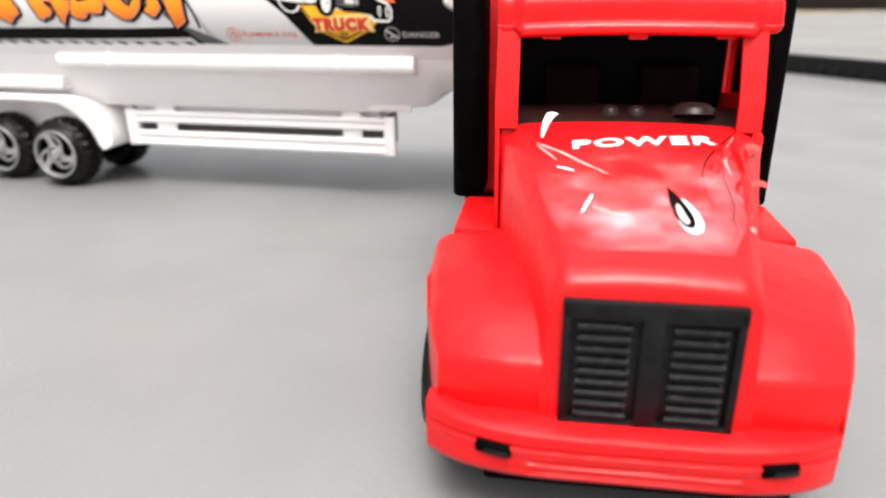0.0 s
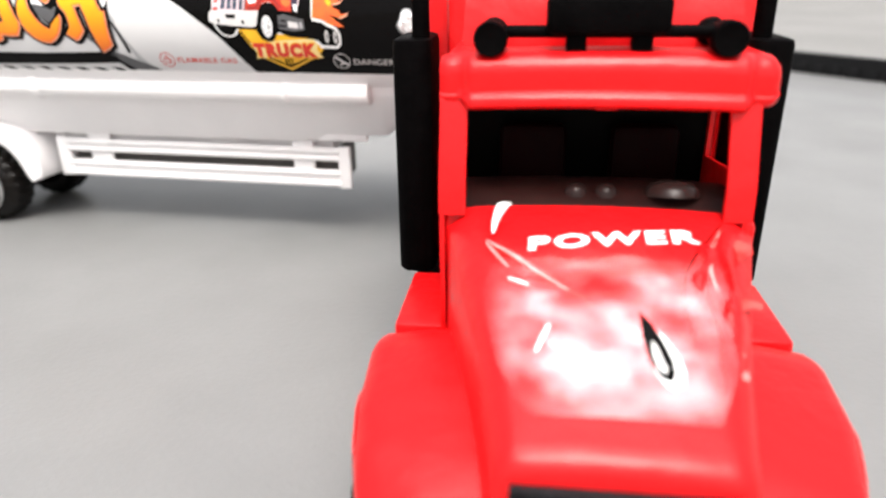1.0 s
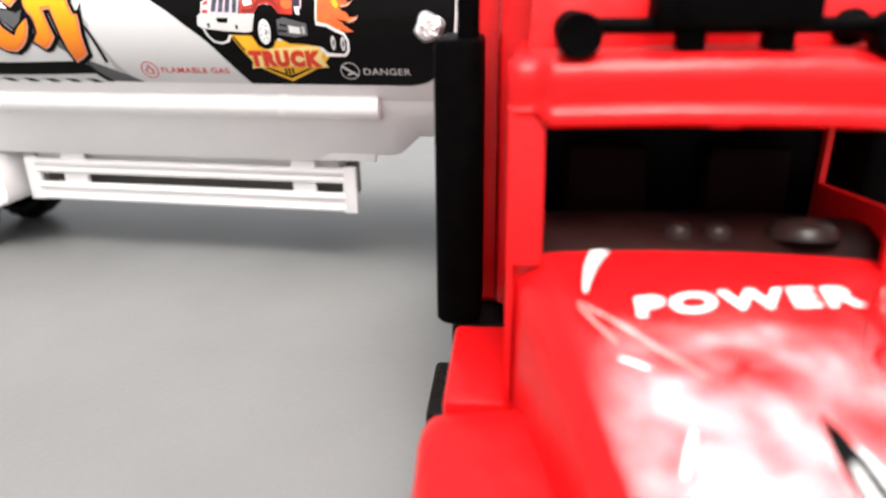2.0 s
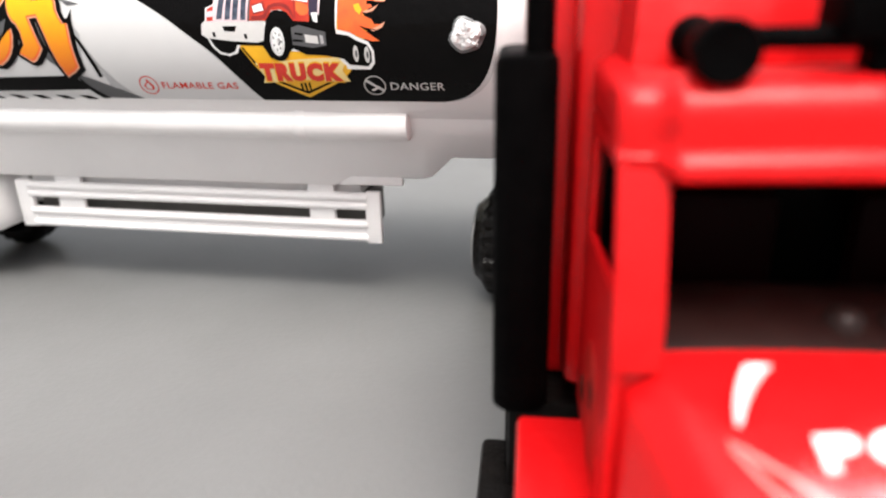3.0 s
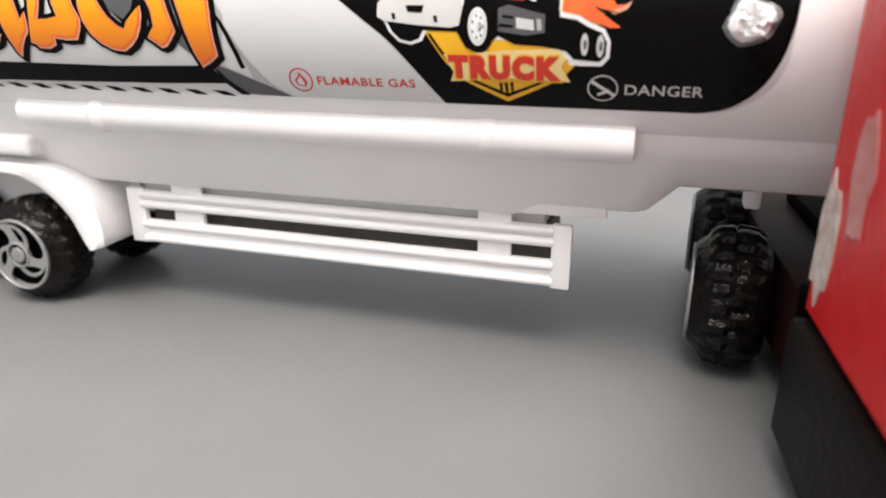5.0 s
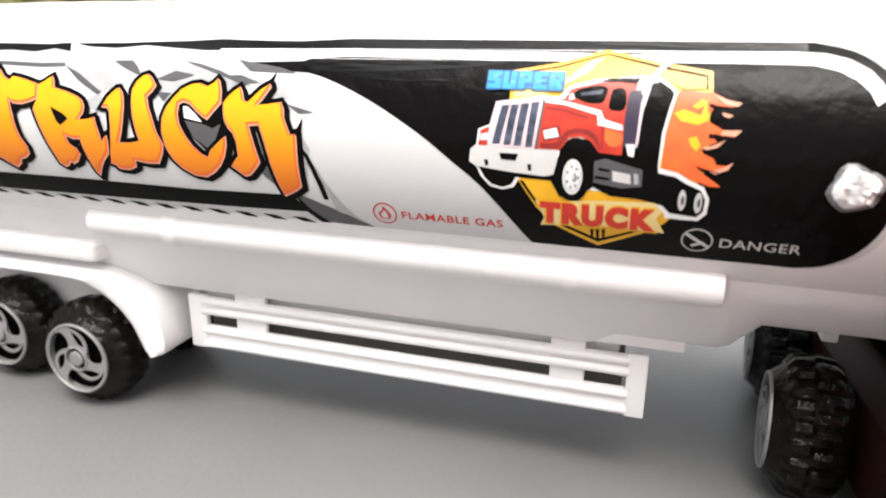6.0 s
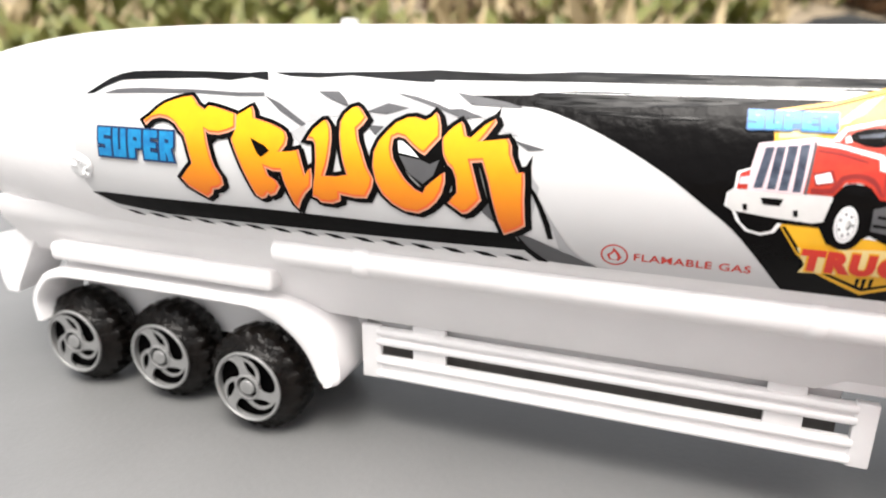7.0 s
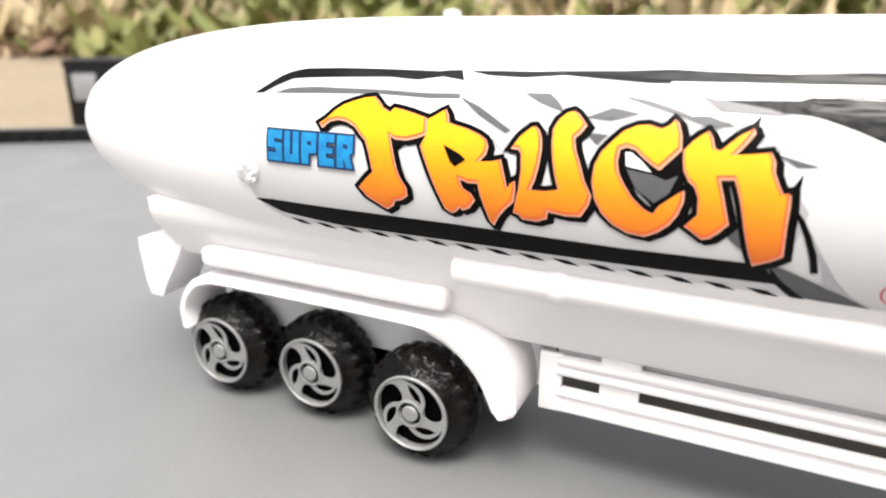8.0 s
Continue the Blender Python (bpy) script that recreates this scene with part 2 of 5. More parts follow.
def box(bm, x0, x1, y0, y1, z0, z1, bevel=0.0, segments=2):
    c = bmesh.ops.create_cube(bm, size=1.0, matrix=Matrix.Translation(((x0 + x1) / 2, (y0 + y1) / 2, (z0 + z1) / 2)) @ Matrix.Diagonal((x1 - x0, y1 - y0, z1 - z0, 1)))
    if bevel:
        edges = list({e for v in c["verts"] for e in v.link_edges})
        bmesh.ops.bevel(bm, geom=edges, offset=bevel, segments=segments, affect="EDGES", profile=0.5)
    return bm


def boxed(*a, **k):
    return box(bmesh.new(), *a, **k)


def loft(bm, rings, closed=True, caps=True):
    """Skins rings of equal length."""
    rows = [[bm.verts.new(p) for p in ring] for ring in rings]
    n = len(rows[0])
    for a, b in zip(rows, rows[1:]):
        for i in range(n if closed else n - 1):
            j = (i + 1) % n
            bm.faces.new((a[i], a[j], b[j], b[i]))
    if caps and closed:
        bm.faces.new(rows[0])
        bm.faces.new(rows[-1][::-1])
    return bm


def tube(bm, path, r, n=16):
    """A round bar along a path; r is one radius or one for each point."""
    path = [Vector(p) for p in path]
    radii = r if isinstance(r, (list, tuple)) else [r] * len(path)
    rings = []
    for i, p in enumerate(path):
        d = (path[min(i + 1, len(path) - 1)] - path[max(i - 1, 0)]).normalized()
        a = d.orthogonal().normalized() if abs(d.z) > 0.9 else d.cross(Vector((0, 0, 1))).normalized()
        b = d.cross(a)
        rings.append([p + radii[i] * (math.cos(2 * math.pi * k / n) * a + math.sin(2 * math.pi * k / n) * b) for k in range(n)])
    return loft(bm, rings)


def turned(bm, profile, n=48, closed=False):
    """A turned body round the y axis from (y, r) pairs."""
    rings = [[(r * math.cos(2 * math.pi * k / n), y, r * math.sin(2 * math.pi * k / n)) for k in range(n)] for y, r in profile]
    return loft(bm, rings, caps=not closed)


def smoothed(points, n=4):
    """A soft curve through points."""
    p = [Vector(q) for q in points]
    p = [2 * p[0] - p[1]] + p + [2 * p[-1] - p[-2]]
    out = []
    for a, b, c, d in zip(p, p[1:], p[2:], p[3:]):
        for i in range(n):
            t = i / n
            out.append(0.5 * (2 * b + (c - a) * t + (2 * a - 5 * b + 4 * c - d) * t * t + (3 * b - a - 3 * c + d) * t ** 3))
    return [tuple(q) for q in out] + [tuple(p[-2])]


def slab(bm, outline, depth, place):
    """A flat outline (a, b), thickened by depth; place(a, b, d) gives the point."""
    front, back = ([bm.verts.new(place(a, b, d)) for a, b in outline] for d in (0.0, depth))
    bm.faces.new(front)
    bm.faces.new(back[::-1])
    for i in range(len(front)):
        j = (i + 1) % len(front)
        bm.faces.new((front[j], front[i], back[i], back[j]))
    return bm


# ---------------------------------------------------------------- the setting
# The board lies askew to the truck: its far corner and the ways of its two far edges.
FAR = Vector((0.163, 0.772, 0))
TO_LEFT, TO_RIGHT = Vector((-0.823, -0.568, 0)), Vector((0.707, -0.707, 0))


def on_board(a, b, z=0.0):
    """A point of the board, a metres from the far corner along its right edge and b along its left one."""
    return FAR + TO_RIGHT * a + TO_LEFT * b + Vector((0, 0, z))


def board_box(bm, a0, a1, b0, b1, z0, z1, bevel=0.0):
    corners = [on_board(a, b, z) for z in (z0, z1) for a, b in ((a0, b0), (a1, b0), (a1, b1), (a0, b1))]
    v = [bm.verts.new(c) for c in corners]
    made = [bm.faces.new([v[i] for i in f]) for f in ((3, 2, 1, 0), (4, 5, 6, 7), (0, 1, 5, 4), (1, 2, 6, 5), (2, 3, 7, 6), (3, 0, 4, 7))]
    if bevel:
        bmesh.ops.bevel(bm, geom=list({e for f in made for e in f.edges}), offset=bevel, segments=2, affect="EDGES")
    return bm


floor = part("floor", board_box(bmesh.new(), 0.0, 1.7, 0.0, 1.8, -0.02, 0.0), BOARD)
tagged(floor, "smooth light grey board lying on the ground", "board", kind="structure")


def ground_sheet():
    bm = bmesh.new()
    bmesh.ops.create_grid(bm, x_segments=90, y_segments=90, size=6.0)
    for v in bm.verts:
        d = v.co.length
        v.co.z = -0.022 - 0.02 * (noise.noise(v.co * 1.7) * 0.5 + 0.5) * min(1, d / 1.5)
        if max(abs(v.co.x), abs(v.co.y)) > 5.9:
            v.co.x, v.co.y = v.co.x * 60, v.co.y * 60
    return bm


ground = tagged(part("ground", ground_sheet(), SAND), "dry pale sandy soil round the board", "ground", kind="structure")
slab_bm = board_box(bmesh.new(), -0.8, 5.0, -6.0, -0.03, -0.03, -0.012, 0.003)
tagged(part("pavement", slab_bm, CONCRETE), "pale concrete slab beside the board", "pavement", kind="structure")


def ribbed_edging(a0, a1, b0, b1, ribs, along_b, high=0.0125):
    """A black edging strip with a row of small ribs on its inner face."""
    bm = board_box(bmesh.new(), a0, a1, b0, b1, 0.0, high, 0.0012)
    for i in range(ribs):
        f = (i + 0.25) / ribs, (i + 0.7) / ribs
        if along_b:
            board_box(bm, a1 - 0.001, a1 + 0.003, b0 + (b1 - b0) * f[0], b0 + (b1 - b0) * f[1], 0.001, 0.009)
        else:
            board_box(bm, a0 + (a1 - a0) * f[0], a0 + (a1 - a0) * f[1], b1 - 0.001, b1 + 0.003, 0.001, 0.009)
    return bm


tagged(part("trim_1", ribbed_edging(-0.004, 0.008, 0.02, 1.8, 110, True), EDGING), "black ribbed rubber edging strip on the board", "edging", kind="structure")
tagged(part("trim_2", ribbed_edging(0.02, 1.7, -0.004, 0.008, 100, False, 0.019), EDGING), "black ribbed rubber edging strip on the board", "edging", kind="structure")
tagged(part("trim_3", board_box(bmesh.new(), -0.075, -0.006, -0.02, 1.8, -0.02, 0.004, 0.002), CONCRETE), "pale grey ledge outside the board's edging", "ledge", kind="structure")


# ---------------------------------------------------------------- wheels
TYRE_R = 0.0165


def tyre_mesh():
    """Fat off-road tyre, axle along y, outer face at y = 0, with two rows of staggered tread blocks."""
    rows = [(0.0006, 0.0103, 0, 0), (-0.0001, 0.0114, 0, 0), (0.0008, 0.0122, 0, 0), (0.0022, 0.0133, 0, 0.0), (0.0025, 0.0138, 1, 0.0005), (0.004, 0.0151, 1, 0.0009), (0.007, 0.0155, 1, 0.001), (0.0075, 0.0156, 1, 0.0004), (0.008, 0.0156, 2, 0.0004), (0.0085, 0.0155, 2, 0.001), (0.0122, 0.0151, 2, 0.001), (0.014, 0.0142, 2, 0.0006), (0.0145, 0.0136, 2, 0), (0.0155, 0.0125, 0, 0), (0.0155, 0.0095, 0, 0)]
    lugs, per = 22, 6
    n = lugs * per
    rings = []
    for y, r, row, lift in rows:
        ring = []
        for k in range(n):
            slot = (k + (per // 2 if row == 2 else 0) + (1 if row and 0.003 < y < 0.013 else 0)) % per
            rr = r + (lift if slot in (1, 2, 3, 4) else 0)
            a = 2 * math.pi * (k + (0.35 if slot == 1 else -0.35 if slot == 4 else 0)) / n
            ring.append((rr * math.sin(a), y, rr * math.cos(a)))
        rings.append(ring)
    return loft(bmesh.new(), rings, caps=False)


def swirl(start, points):
    """An outline in the rim's plane from (degrees clockwise, radius in millimetres) pairs."""
    return [(r / 1000 * math.sin(radians(start + a)), r / 1000 * math.cos(radians(start + a))) for a, r in points]


def rim_mesh():
    """A silver disc with three comma-shaped openings, each with a short slit below its tip, and a raised lip."""
    bm = turned(bmesh.new(), [(0.001, 0.0112), (-0.0006, 0.0112), (-0.0008, 0.011), (-0.0008, 0.0106), (-0.0004, 0.0103), (0.002, 0.0103)], 48, closed=True)
    plate = bmesh.new()
    comma = [(-20, 10.0), (-5, 10.15), (15, 10.2), (35, 10.2), (55, 10.15), (70, 10.05), (80, 9.7), (87, 8.8), (91, 7.4), (92, 5.8), (86, 4.6), (75, 4.2), (63, 4.4), (54, 5.2), (43, 6.2), (31, 7.3), (17, 8.3), (0, 9.2)]
    slit = [(-8, 8.9), (7, 7.9), (22, 6.8), (34, 5.5), (41, 4.3), (30, 4.15), (14, 4.5), (-1, 5.9), (-7, 7.4)]
    loops = [swirl(0, [(k * 7.5, 10.4) for k in range(48)]), swirl(0, [(k * 15, 3.6) for k in range(24)])]
    loops += [swirl(120 * k, smoothed(comma + comma[:1], 2)[:-1]) for k in range(3)] + [swirl(120 * k, slit) for k in range(3)]
    edges = []
    for points in loops:
        v = [plate.verts.new((x, -0.0005, z)) for x, z in points]
        edges += [plate.edges.new((v[i - 1], v[i])) for i in range(len(v))]
    bmesh.ops.triangle_fill(plate, edges=edges, use_beauty=True)
    grown = bmesh.ops.extrude_face_region(plate, geom=plate.faces[:])
    bmesh.ops.translate(plate, vec=(0, 0.0004, 0), verts=[g for g in grown["geom"] if isinstance(g, bmesh.types.BMVert)])
    me = bpy.data.meshes.new("plate")
    plate.to_mesh(me)
    plate.free()
    bm.from_mesh(me)
    bpy.data.meshes.remove(me)
    turned(bm, [(0.0005, 0.0042), (-0.0007, 0.0042), (-0.0009, 0.0039), (-0.0009, 0.0035), (-0.0006, 0.0034), (0.0006, 0.0033)], 32, closed=True)
    return bm


def barrel_mesh():
    return turned(bmesh.new(), [(0.0016, 0.0005), (0.0016, 0.0104), (0.015, 0.0104), (0.015, 0.0005)], 40)


def cap_mesh():
    return turned(bmesh.new(), [(0.0017, 0.0024), (-0.0006, 0.0024), (-0.0009, 0.0021), (-0.001, 0.0002)], 24)


WHEEL_DATA = {}


def shared(name, build, mat, parent, label=""):
    """A part whose mesh is built once and shared by its repeats."""
    if name not in WHEEL_DATA:
        ob = part(name, build(), mat, parent, label)
        WHEEL_DATA[name] = ob.data
        return ob
    ob = new(name, WHEEL_DATA[name])
    ob.parent = parent
    return tagged(ob, label)


def make_wheel(parent, m, rim_turn=0.0, size=1.0):
    """wheel > tyre, rim, hub cap."""
    barrel = shared("wheel", barrel_mesh, BLACK, parent)
    barrel.matrix_local = m @ pose(0, 0, 0, 0, rim_turn, 0) @ Matrix.Diagonal((size, size, size, 1))
    shared("tyre", tyre_mesh, RUBBER, barrel, "black rubber tyre with chunky tread blocks")
    shared("rim", rim_mesh, SILVER, barrel, "silver plastic rim with three swirling spokes")
    shared("hub_cap", cap_mesh, SILVER, barrel)
    return barrel


# ---------------------------------------------------------------- the tanker trailer
MID, TANK_Z, TANK_Y, TANK_H = -0.007, 0.0855, 0.0392, 0.0345  # centre line, axis height, half width, half height
REAR, REAR_LONG, FRONT, FRONT_LONG = 0.0, 0.135, 0.215, 0.035


def tank_scale(x):
    """How far the tank has narrowed towards its domed ends."""
    if x < REAR:
        return max(0.0, 1 - min(1, (REAR - x) / REAR_LONG) ** 2.5) ** 0.4
    if x > FRONT:
        return max(0.0, 1 - min(1, (x - FRONT) / FRONT_LONG) ** 2.5) ** 0.4
    return 1.0


def on_tank(x, turn, lift=0.0):
    k = tank_scale(x)
    high = TANK_H * (1 - (0.16 * max(0.0, 0.2 - x) if turn % (2 * math.pi) < math.pi else 0.0))  # its back sinks a little to the rear
    return Vector((x, MID - (TANK_Y * k + lift) * math.cos(turn), TANK_Z + (high * k + lift) * math.sin(turn)))


trailer = thing("tanker_trailer", "white plastic toy tanker trailer with a black and orange sticker", "toy trailer")

xs = [REAR - REAR_LONG * math.cos(math.pi / 2 * i / 24) ** 0.8 for i in range(24)] + [0.0 + i * 0.215 / 20 for i in range(21)] + [FRONT + FRONT_LONG * math.sin(math.pi / 2 * i / 12) for i in range(1, 12)]
xs[0] = REAR - REAR_LONG * 0.9995
part("tank", loft(bmesh.new(), [[on_tank(x, 2 * math.pi * k / 72) for k in range(72)] for x in xs]), WHITE, trailer, "white oval tank with domed ends", 60)


def side_section(x, low):
    """Chassis outline across the trailer: a wide flange over walls that lean in."""
    half = [(0.012, low), (0.0178, low), (0.0186, low + 0.0006), (0.0258, 0.0565), (0.0277, 0.059), (0.0289, 0.0625), (0.0292, 0.0665), (0.012, 0.068)]
    return [(x, MID - y, z) for y, z in half] + [(x, MID + y, z) for y, z in half[::-1]]


ring_x = [(-0.09, 0.046), (0.0, 0.043), (0.02, 0.0385), (0.15, 0.0388), (0.156, 0.0417), (0.178, 0.0417), (0.181, 0.0424), (0.1876, 0.0486), (0.24, 0.0486)]
part("chassis", loft(bmesh.new(), [side_section(x, low) for x, low in ring_x]), WHITE, trailer, "white moulded trailer chassis", 50)
part("belly", boxed(0.036, 0.157, MID - 0.0135, MID + 0.0135, 0.0345, 0.04, 0.001), WHITE, trailer)
# added block: its dark colour stands in for shade behind the side guard
part("shade_block", boxed(0.034, 0.158, MID - 0.009, MID + 0.009, 0.02, 0.0348, 0.001), SHADE, trailer, "added dark block that stands in for underbody shade")
part("kingpin", boxed(0.2036, 0.2074, MID - 0.003, MID + 0.003, 0.0403, 0.049, 0.0006), WHITE, trailer, "small white coupling pin")
part("lip", boxed(0.128, 0.172, MID - 0.0183, MID - 0.016, 0.0392, 0.0422, 0.0005), WHITE, trailer)

for side in (1, -1):
    y = MID - side * 0.0278
    pipe = part("pipe", tube(bmesh.new(), [(0.0125, y, 0.0602), (0.0135, y, 0.0602), (0.09, y, 0.0602), (0.15, y, 0.0602), (0.1755, y, 0.0602), (0.1772, y, 0.0602), (0.1776, y, 0.0602)], [0.0022, 0.0043, 0.0044, 0.0047, 0.0048, 0.0045, 0.0028], 24), WHITE, trailer)
    for x in (0.0395, 0.1455):
        part("pipe_ring", tube(bmesh.new(), [(x - 0.0024, y, 0.0602), (x - 0.0012, y, 0.0602), (x + 0.0012, y, 0.0602), (x + 0.0024, y, 0.0602)], [0.0043, 0.0051, 0.0051, 0.0043], 24), WHITE, pipe)
    part("ledge", boxed(-0.0735, 0.0092, min(MID - side * 0.0272, MID - side * 0.01), max(MID - side * 0.0272, MID - side * 0.01), 0.0462, 0.0523, 0.0019, 4), WHITE, trailer)

    # three-wheel mudguard: a swept band with a heavy front leg
    outside = [(-0.0845, 0.0235), (-0.085, 0.031), (-0.081, 0.0385), (-0.074, 0.0425), (-0.06, 0.0435), (-0.005, 0.0435), (0.011, 0.0428), (0.0205, 0.0397), (0.0265, 0.0342), (0.029, 0.0272), (0.029, 0.0208), (0.0262, 0.0192)]
    inside = [(-0.0818, 0.0235), (-0.0822, 0.0302), (-0.0786, 0.0362), (-0.0728, 0.0396), (-0.06, 0.0404), (-0.005, 0.0404), (0.006, 0.0385), (0.0132, 0.0345), (0.0185, 0.029), (0.0213, 0.0235), (0.0226, 0.0205), (0.0242, 0.0192)]
    quad = [[(xo, MID - side * 0.0085, zo), (xo, MID - side * 0.0258, zo), ((xo * 3 + xi) / 4, MID - side * 0.0272, (zo * 3 + zi) / 4), ((xo + 3 * xi) / 4, MID - side * 0.0272, (zo + 3 * zi) / 4), (xi, MID - side * 0.0262, zi), (xi, MID - side * 0.0085, zi)] for (xo, zo), (xi, zi) in zip(smoothed(outside), smoothed(inside))]
    part("mudguard", loft(bmesh.new(), quad), WHITE, trailer, "white mudguard over three wheels", 40)
    part("wheel_wall", boxed(-0.08, 0.03, min(MID - side * 0.0085, MID - side * 0.0065), max(MID - side * 0.0085, MID - side * 0.0065), 0.021, 0.047, 0.0005), WHITE, trailer)

    part("tail_bracket", loft(bmesh.new(), [[(x, MID - side * y, z) for x, y in ((a, 0.005), (b, 0.005), (b, 0.021), (a, 0.021))] for z, a, b in ((0.0295, -0.1035, -0.0985), (0.033, -0.105, -0.097), (0.0455, -0.1065, -0.089), (0.049, -0.1065, -0.087))]), WHITE, trailer, "white rear bracket", 25)

    # side guard: two grooved rails on posts, on the near side only
    if side < 0:
        continue
    y0 = MID - side * 0.0175
    guard = part("side_guard", boxed(0.0325, 0.0385, min(y0, y0 + side * 0.002), max(y0, y0 + side * 0.002), 0.0199, 0.0366, 0.0004), WHITE, trailer, "white side guard with two grooved rails")
    for name, a, b, c, d in (("post", 0.1592, 0.1642, 0.0197, 0.0367), ("bracket", 0.0482, 0.0582, 0.0245, 0.044), ("bracket", 0.1402, 0.149, 0.0245, 0.044)):
        back = side * (0.0005 if name == "bracket" else -0.0001)
        part(name, boxed(a, b, min(y0 + back, y0 + side * 0.0022), max(y0 + back, y0 + side * 0.0022), c, d, 0.0004), WHITE, guard)
    # no opening here: a dark block paints the shade of the gap
    part("slot", boxed(0.0583, 0.0598, y0 - 0.0013, y0 + 0.0004, 0.04, 0.0416, 0.0002), DARK, guard, "dark block painted for the shaded gap beside the bracket")
    for z0, z1 in ((0.0306, 0.0362), (0.0201, 0.0271)):
        bm = boxed(0.0375, 0.1598, min(y0 + side * 0.0003, y0 + side * 0.002), max(y0 + side * 0.0003, y0 + side * 0.002), z0, z1, 0.0003)
        for zc in (z0 + 0.0013, z1 - 0.0013):
            tube(bm, [(0.0375, y0 + side * 0.0003, zc), (0.1598, y0 + side * 0.0003, zc)], 0.00115, 12)
        part("rail", bm, WHITE, guard)


for x, y, turn in ((-0.0721, -0.0313, -8), (-0.0371, -0.0306, -2), (0.0008, -0.0372, 4)):
    make_wheel(trailer, pose(x, y, TYRE_R, 0, 0, 0), turn)
    make_wheel(trailer, pose(x, 2 * MID + 0.031, TYRE_R, 0, 0, 180), turn + 25)
    part("axle", tube(bmesh.new(), [(x, y + 0.004, TYRE_R), (x, 2 * MID + 0.028, TYRE_R)], 0.0012, 10), BLACK, trailer)


# ---------------------------------------------------------------- the sticker on the tank
LAYER = 0.00006


def wrap(bm, layer):
    """Lays a flat drawing, in millimetres along the tank and round it, on the tank's side."""
    hs = [v.co.y for v in bm.verts]
    ws = [v.co.x for v in bm.verts]
    for lo, hi, step, axis in ((min(hs), max(hs), 2.0, 1), (min(ws), min(max(ws), 2.0), 4.0, 0)):
        cut = math.ceil(lo / step) * step + 0.013
        while cut < hi:
            where = [0, 0, 0]
            where[axis] = cut
            way = [0, 0, 0]
            way[axis] = 1
            bmesh.ops.bisect_plane(bm, geom=bm.verts[:] + bm.edges[:] + bm.faces[:], plane_co=where, plane_no=way, dist=1e-5)
            cut += step
    for v in bm.verts:
        v.co = on_tank(v.co.x / 1000, v.co.y / 36, 0.00012 + LAYER * layer)
    return bm


def outline(points, grow=0.0, shift=(0, 0)):
    """A filled outline, grown outwards by so many millimetres."""
    pts = [Vector(p) for p in points]
    n = len(pts)
    area = sum(pts[i].x * pts[(i + 1) % n].y - pts[(i + 1) % n].x * pts[i].y for i in range(n))
    if area < 0:
        pts.reverse()
    out = []
    for i in range(n):
        d0, d1 = (pts[i] - pts[i - 1]).normalized(), (pts[(i + 1) % n] - pts[i]).normalized()
        n0, n1 = Vector((d0.y, -d0.x)), Vector((d1.y, -d1.x))
        m = n0 + n1
        m = m / max(0.45, m.length_squared / 2) if m.length > 1e-4 else n0
        out.append(pts[i] + m * grow + Vector(shift))
    bm = bmesh.new()
    vs = [bm.verts.new((p.x, p.y, 0)) for p in out]
    f = bm.faces.new(vs)
    f.normal_update()
    bmesh.ops.triangulate(bm, faces=[f])
    return bm


def flat_text(body, x0, x1, y0, y1, bold=0.0, lean=0.0, gap=None):
    """Words as a flat mesh that fills a box."""
    cu = bpy.data.curves.new("words", "FONT")
    cu.body, cu.offset, cu.resolution_u, cu.space_character = body, bold, 3, gap or 1.05 + bold * 2
    ob = bpy.data.objects.new("words", cu)
    scene.collection.objects.link(ob)
    me = bpy.data.meshes.new_from_object(ob.evaluated_get(bpy.context.evaluated_depsgraph_get()))
    bpy.data.objects.remove(ob)
    bm = bmesh.new()
    bm.from_mesh(me)
    bpy.data.meshes.remove(me)
    xs_, ys_ = [v.co.x for v in bm.verts], [v.co.y for v in bm.verts]
    for v in bm.verts:
        fx, fy = (v.co.x - min(xs_)) / (max(xs_) - min(xs_)), (v.co.y - min(ys_)) / (max(ys_) - min(ys_))
        v.co = ((x0 + (x1 - x0) * fx) + lean * fy, y0 + (y1 - y0) * fy, 0)
    return bm


def ring_shape(cx, cy, rx, ry, wide, n=36):
    bm = bmesh.new()
    rows = [[bm.verts.new((cx + (rx - w) * math.cos(2 * math.pi * k / n), cy + (ry - w) * math.sin(2 * math.pi * k / n), 0)) for k in range(n)] for w in (0, wide)]
    for k in range(n):
        bm.faces.new((rows[0][k], rows[0][(k + 1) % n], rows[1][(k + 1) % n], rows[1][k]))
    return bm


def oval(cx, cy, rx, ry, n=28, a0=0, a1=360):
    return [(cx + rx * math.cos(radians(a0 + (a1 - a0) * k / n)), cy + ry * math.sin(radians(a0 + (a1 - a0) * k / n))) for k in range(n)]


def round_panel(x0, x1, y0, y1, r, left=True):
    pts = []
    for cx, cy, a in ((x1 - r, y1 - r, 0), (x0 + r, y1 - r, 90), (x0 + r, y0 + r, 180), (x1 - r, y0 + r, 270)):
        rr = r
        pts += [(cx + rr * math.cos(radians(a + 90 * i / 10)), cy + rr * math.sin(radians(a + 90 * i / 10))) for i in range(11)]
    return pts


# the whole sticker, silver ground
decal = part("decal", wrap(outline(round_panel(-43, 203, -19.5, 28.5, 14)), 0), PRINT_SILVER, trailer, "printed sticker in silver, black, orange and red")


def inked(name, bm, mat, layer, label=""):
    return part(name, wrap(bm, layer), mat, decal, label)


